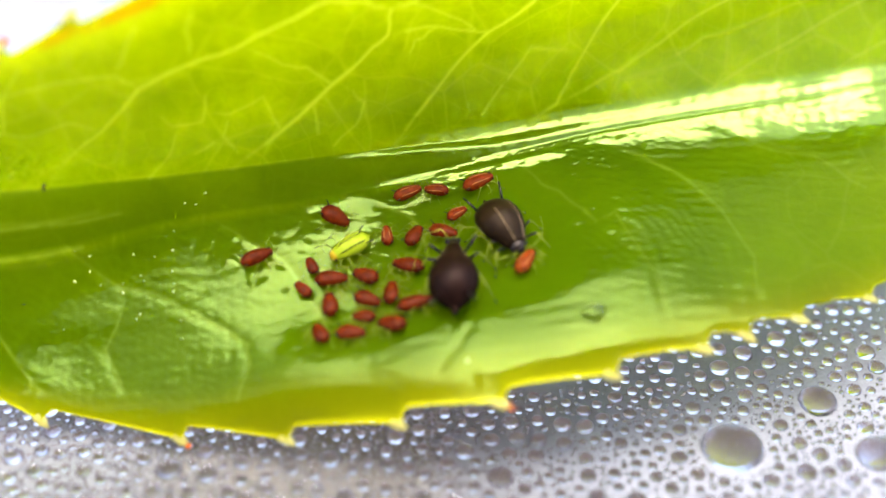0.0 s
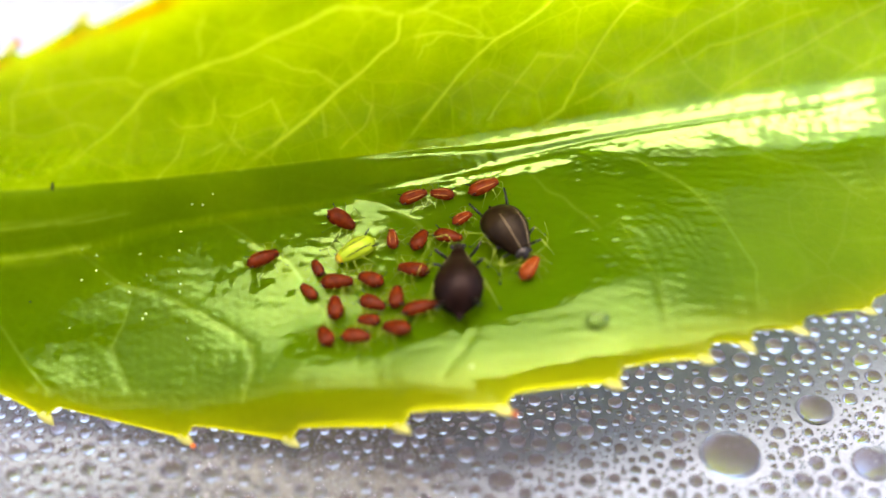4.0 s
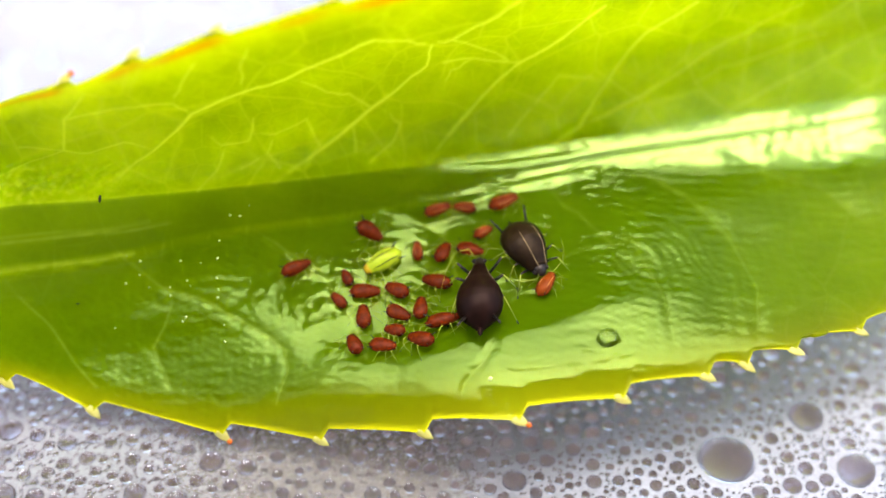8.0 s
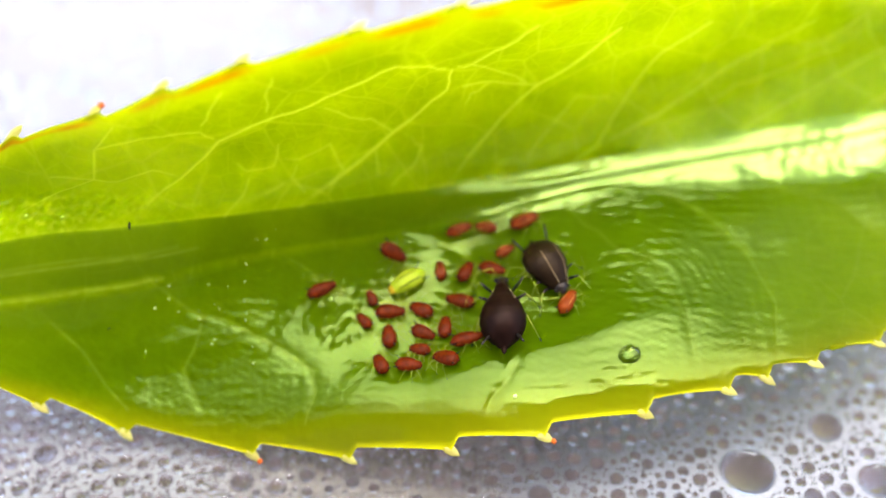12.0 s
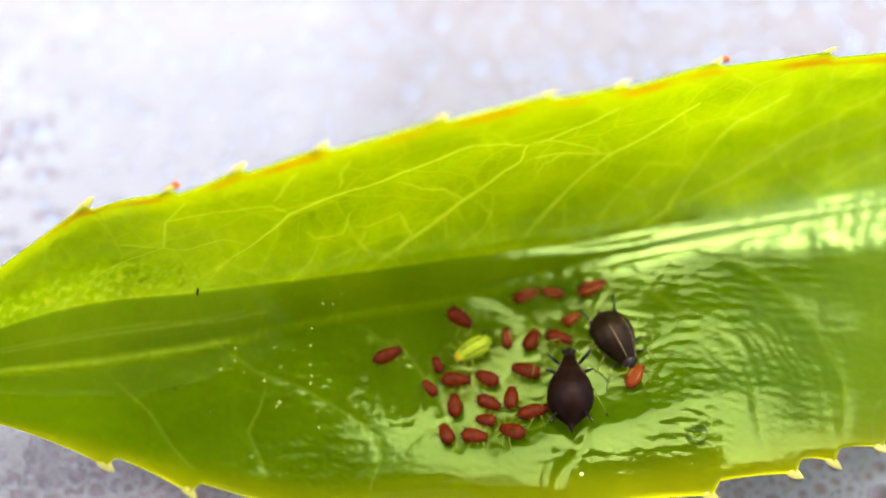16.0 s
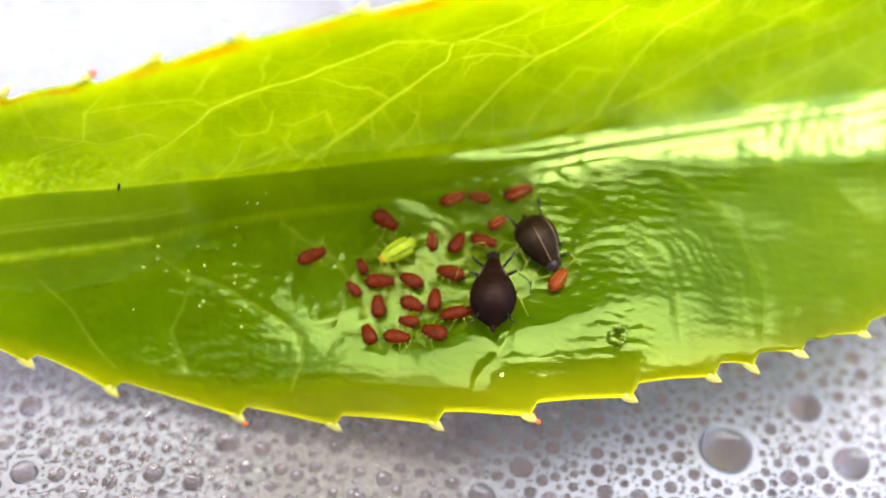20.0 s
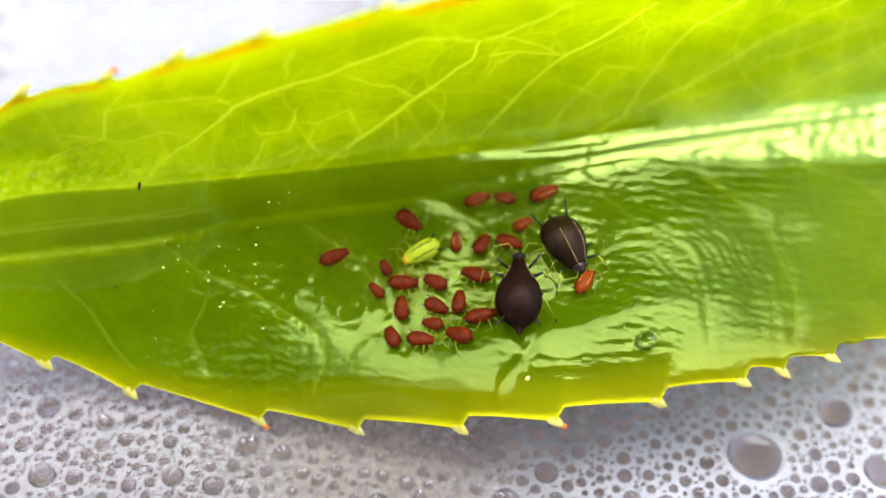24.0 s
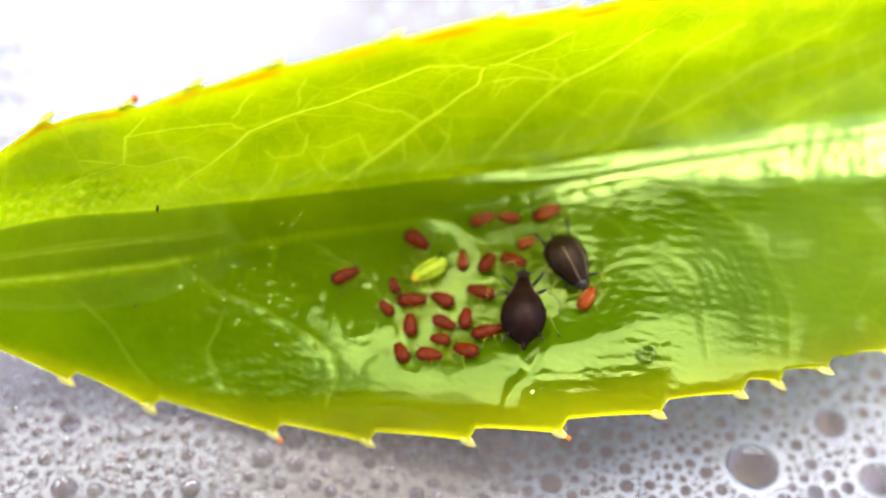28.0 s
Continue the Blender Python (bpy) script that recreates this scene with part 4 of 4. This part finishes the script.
# ---- water ----
def dome(seed, around=20, rings=7, steep=72.0, base=0.0):
    """A water droplet of radius 1, a closed cap that meets its support at the angle steep, with a slightly uneven outline."""
    rng = random.Random(seed)
    a1, a2, p1, p2 = rng.uniform(0, 0.05), rng.uniform(0, 0.03), rng.uniform(0, 6), rng.uniform(0, 6)
    ball_r, verts, faces = 1 / math.sin(radians(steep)), [], []
    for i in range(rings):
        a = radians(steep) * (1 - i / rings)
        for k in range(around):
            t = 2 * math.pi * k / around
            r = ball_r * math.sin(a) * (1 + a1 * math.sin(2 * t + p1) + a2 * math.sin(3 * t + p2))
            verts.append((r * math.cos(t), r * math.sin(t), base + ball_r * (math.cos(a) - math.cos(radians(steep)))))
    verts.append((0, 0, base + ball_r * (1 - math.cos(radians(steep)))))
    for i in range(rings - 1):
        for k in range(around):
            j = (k + 1) % around
            faces.append((i * around + k, i * around + j, (i + 1) * around + j, (i + 1) * around + k))
    for k in range(around):
        faces.append(((rings - 1) * around + k, (rings - 1) * around + (k + 1) % around, rings * around))
    faces.append(tuple(range(around))[::-1])
    return verts, faces


def scatter(rng, boxes, radii, taken, tries, gap=1.08):
    """Places for droplets in boxes (x0, x1, y0, y1), none touching another."""
    cell, grid, out = 1.0, {}, []
    def put(d):
        grid.setdefault((int(d[0] // cell), int(d[1] // cell)), []).append(d)
    for d in taken:
        for ox in (-1, 0, 1):
            for oy in (-1, 0, 1):
                grid.setdefault((int(d[0] // cell) + ox, int(d[1] // cell) + oy), []).append(d)
    for _ in range(tries):
        x0, x1, y0, y1 = rng.choice(boxes)
        x, y, r = rng.uniform(x0, x1), rng.uniform(y0, y1), radii(rng)
        cx, cy = int(x // cell), int(y // cell)
        if all(math.hypot(x - a, y - b) > (r + c) * gap for i in (-1, 0, 1) for j in (-1, 0, 1) for a, b, c in grid.get((cx + i, cy + j), ())):
            put((x, y, r))
            out.append((x, y, r))
    return out


BIG_DROPS = [(10.3, -4.15, 1.12), (13.9, -1.9, 0.75), (15.4, -4.5, 0.8), (-9.9, -4.7, 0.5), (-8.5, -4.95, 0.4), (-18.0, -3.4, 0.5), (-17.6, -6.4, 0.55), (-12.6, -6.2, 0.45), (-11.0, -6.5, 0.45), (0.3, -6.6, 0.55), (1.9, -5.3, 0.5)]


def droplet_mesh(seed, places, around, rings):
    """One mesh of droplets at places (x, y, r) that stand on the clear lid."""
    verts, faces = [], []
    dv, df = dome(seed, around, rings, 71.0, 0.006)
    for x, y, r in places:
        k = len(verts)
        verts += [(x + a * r, y + b * r, c * r) for a, b, c in dv]
        faces += [tuple(i + k for i in q) for q in df]
    me = mesh_of("droplet", verts, faces, WATER)
    me.polygons.foreach_set("use_smooth", [len(f) < around for f in faces])
    return me


def veil_grid(drops):
    """The film of condensation between the droplets: places, fog with the light painted into it, and how bare each
    place is.
    """
    xs = np.concatenate([np.arange(-50, -23, 1.0), np.arange(-23, 23, 0.075), np.arange(23, 36.5, 1.0)])
    ys = np.concatenate([np.arange(-14, -10, 1.0), np.arange(-10, 5, 0.075), np.arange(5, 32, 0.22), np.arange(32, 50.5, 1.5)])
    gx, gy = np.meshgrid(xs, ys)
    # denser to both sides and behind, to paint the lid brighter there
    fog_light = 0.71 + 0.07 * np.clip(gy / 8.0, 0, 1) + 0.09 * np.clip((-gx - 7) / 5.0, 0, 1) + 0.31 * np.clip((gx + 2) / 9.0, 0, 1) * np.clip((12 - gy) / 8.0, 0, 1)
    bare = np.zeros_like(gx)
    for x, y, r in drops:
        a, b = np.searchsorted(xs, [x - r * 1.2, x + r * 1.2])
        c, d = np.searchsorted(ys, [y - r * 1.2, y + r * 1.2])
        if b > a and d > c:
            far = np.hypot(gx[c:d, a:b] - x, gy[c:d, a:b] - y) / r
            bare[c:d, a:b] = np.maximum(bare[c:d, a:b], np.clip((0.86 - far) / 0.1, 0, 1))
    return gx, gy, fog_light, bare


def build_water():
    shapes = [droplet_mesh(s, [(0, 0, 1)], 36, 14) for s in range(6)]
    rng = random.Random(5)
    taken = list(BIG_DROPS)
    drops = scatter(rng, [(-22, 21, -9.5, -1.2), (-22, -11, -4, 0), (5, 22, -9, 4)], lambda q: q.choice((0.4, 0.36, 0.33, 0.31, 0.29, 0.27, 0.25, 0.23, 0.21, 0.19)), taken, 12000, 1.12)
    drops += scatter(rng, [(-22, 21, -9.5, -1.2), (-22, -11, -4, 0), (5, 22, -9, 4)], lambda q: q.uniform(0.1, 0.2), taken + drops, 14000, 1.12)
    drops.sort(key=lambda d: -d[2])
    singles, rest = taken + drops[:288], drops[288:]
    for i, (x, y, r) in enumerate(singles):
        ob = new("water_droplet", shapes[i % 6])
        ob.matrix_basis = pose(x * MM, y * MM, 0, 0, 0, rng.uniform(-15, 35))
        ob.scale = (r, r, r * rng.uniform(0.9, 1.1))
        label = "big clear water droplet standing on the clear lid" if r > 0.7 else "clear water droplet standing on the clear lid"
        tagged(ob, label, "water droplet", "water droplets on the lid")
    tiny = scatter(rng, [(-22, 20, -9.5, -1)], lambda q: q.uniform(0.04, 0.1), singles + rest, 16000, 1.15)
    far = scatter(rng, [(-44, 36, 8, 45)], lambda q: q.choice((0.45, 0.36, 0.3, 0.27, 0.24, 0.2)), [], 2500, 1.3)
    side = scatter(rng, [(-40, -22, -9.5, 8), (20, 34, -9, 6)], lambda q: q.uniform(0.2, 0.4), [], 1200, 1.15)
    gx, gy, fog_light, bare = veil_grid(singles + rest + tiny + side + far)
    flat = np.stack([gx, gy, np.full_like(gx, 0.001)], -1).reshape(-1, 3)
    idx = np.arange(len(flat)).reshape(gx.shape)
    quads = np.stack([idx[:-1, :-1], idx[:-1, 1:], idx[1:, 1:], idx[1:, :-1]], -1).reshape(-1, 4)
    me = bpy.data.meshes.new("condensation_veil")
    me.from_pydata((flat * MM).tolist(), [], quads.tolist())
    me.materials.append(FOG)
    for key, values in (("fog_light", fog_light), ("bare", bare)):
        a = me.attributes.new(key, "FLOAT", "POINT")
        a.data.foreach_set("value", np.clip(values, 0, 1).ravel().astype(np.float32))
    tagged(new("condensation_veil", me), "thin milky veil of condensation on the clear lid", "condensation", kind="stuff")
    for name, places in (("small_droplets", rest + tiny + side), ("far_droplets", far)):
        tagged(new(name, droplet_mesh(3, places, 16, 5)), "fine condensation of countless small droplets on the lid", "water droplets", kind="stuff")


build_water()


SPECKS = [(-13.42, 1.12), (-12.93, 1.11), (-13.53, 0.62), (-12.98, 0.87), (-12.61, 0.59), (-11.79, 0.61), (-11.37, 1.23), (-11.12, 0.75), (-10.59, 1.17), (-9.92, 1.3), (-9.93, 0.76), (-9.85, 0.41), (-9.87, 0.18), (-11.78, 0.36), (-11.23, -0.48), (-11.11, -0.34), (-9.56, -0.71), (-9.5, -1.23), (-8.72, 2.83), (-9.46, 2.45), (-9.07, 2.49), (-13.92, -0.59), (0.78, -3.67), (-9.87, 1.76), (-10.98, 0.6)]


def build_leaf_details():
    v, f = dome(9, 28, 10, 75.0, -0.04)
    ob = new("dew_drop", mesh_of("dew_drop", v, f, WATER))
    ob.matrix_basis = rest_on_leaf(5.17, -2.34, 20)
    ob.scale = (0.44, 0.4, 0.4)
    tagged(ob, "clear round dew drop sitting on the glossy leaf", "dew drop")
    v, f = ball((0, 0, 0.25), 1.0, 10, 0.7)
    me, rng = mesh_of("wax_speck", v, f, WAX), random.Random(8)
    for i, (x, y) in enumerate(SPECKS):
        ob = new("wax_speck", me)
        r = 0.08 if i == 22 else rng.uniform(0.024, 0.04)
        ob.matrix_basis = rest_on_leaf(x, y, rng.uniform(0, 180), 0.0, 8.0)
        ob.scale = (r * rng.uniform(1, 1.5), r, r)
        tagged(ob, "tiny white sticky speck on the leaf", "speck", "white specks on the leaf")
    for x, y, turn, size in ((-14.21, 1.82, 100, 0.16), (-15.33, -0.1, 10, 0.07)):
        v, f = tube([(-1, 0, 0.25), (-0.6, 0.05, 0.28), (0.1, 0, 0.3), (0.7, -0.06, 0.28), (1, 0, 0.25)], [0.1, 0.3, 0.36, 0.28, 0.08], 8)
        ob = new("dirt_fleck", mesh_of("dirt_fleck", v, f, DARK_FLECK))
        ob.matrix_basis = rest_on_leaf(x, y, turn, 0.0, 9.0)
        ob.scale = (size, size, size)
        tagged(ob, "small dark dirt fleck stuck beside the midrib", "dirt fleck")


build_leaf_details()


# ---- the phone that films, unseen and added close behind its lens: it shades the near side and shows dark in the droplets ----
def build_phone():
    root = tagged(new("phone"), "unseen dark flat phone with guessed lens clip, added to block light above the wet lid", "phone")
    # the lens clip is a guess, sized to cut off the leaf's sheen
    for name, size, place, round_off in (("shell", (150, 72, 8), (-18, -29, 20), 8), ("lens_clip", (44, 80, 9), (6, 15, 11), 4)):
        bm = bmesh.new()
        bmesh.ops.create_cube(bm, size=1.0)
        bmesh.ops.scale(bm, vec=[c * MM for c in size], verts=bm.verts)
        bmesh.ops.bevel(bm, geom=[e for e in bm.edges if abs(e.verts[0].co.z - e.verts[1].co.z) > MM], offset=round_off * MM, segments=5, affect="EDGES", profile=0.5)
        bmesh.ops.translate(bm, vec=[c * MM for c in place], verts=bm.verts)
        me = bpy.data.meshes.new(name)
        bm.to_mesh(me)
        bm.free()
        me.materials.append(PHONE)
        part(name, me, root)
    return root


phone = build_phone()


def motions():
    walk(phone, [(t, pose(x * MM, y * MM, z * MM, rx, ry, rz) @ pose(0, 0, 12 * MM)) for t, x, y, z, rx, ry, rz in PATH])


motions()
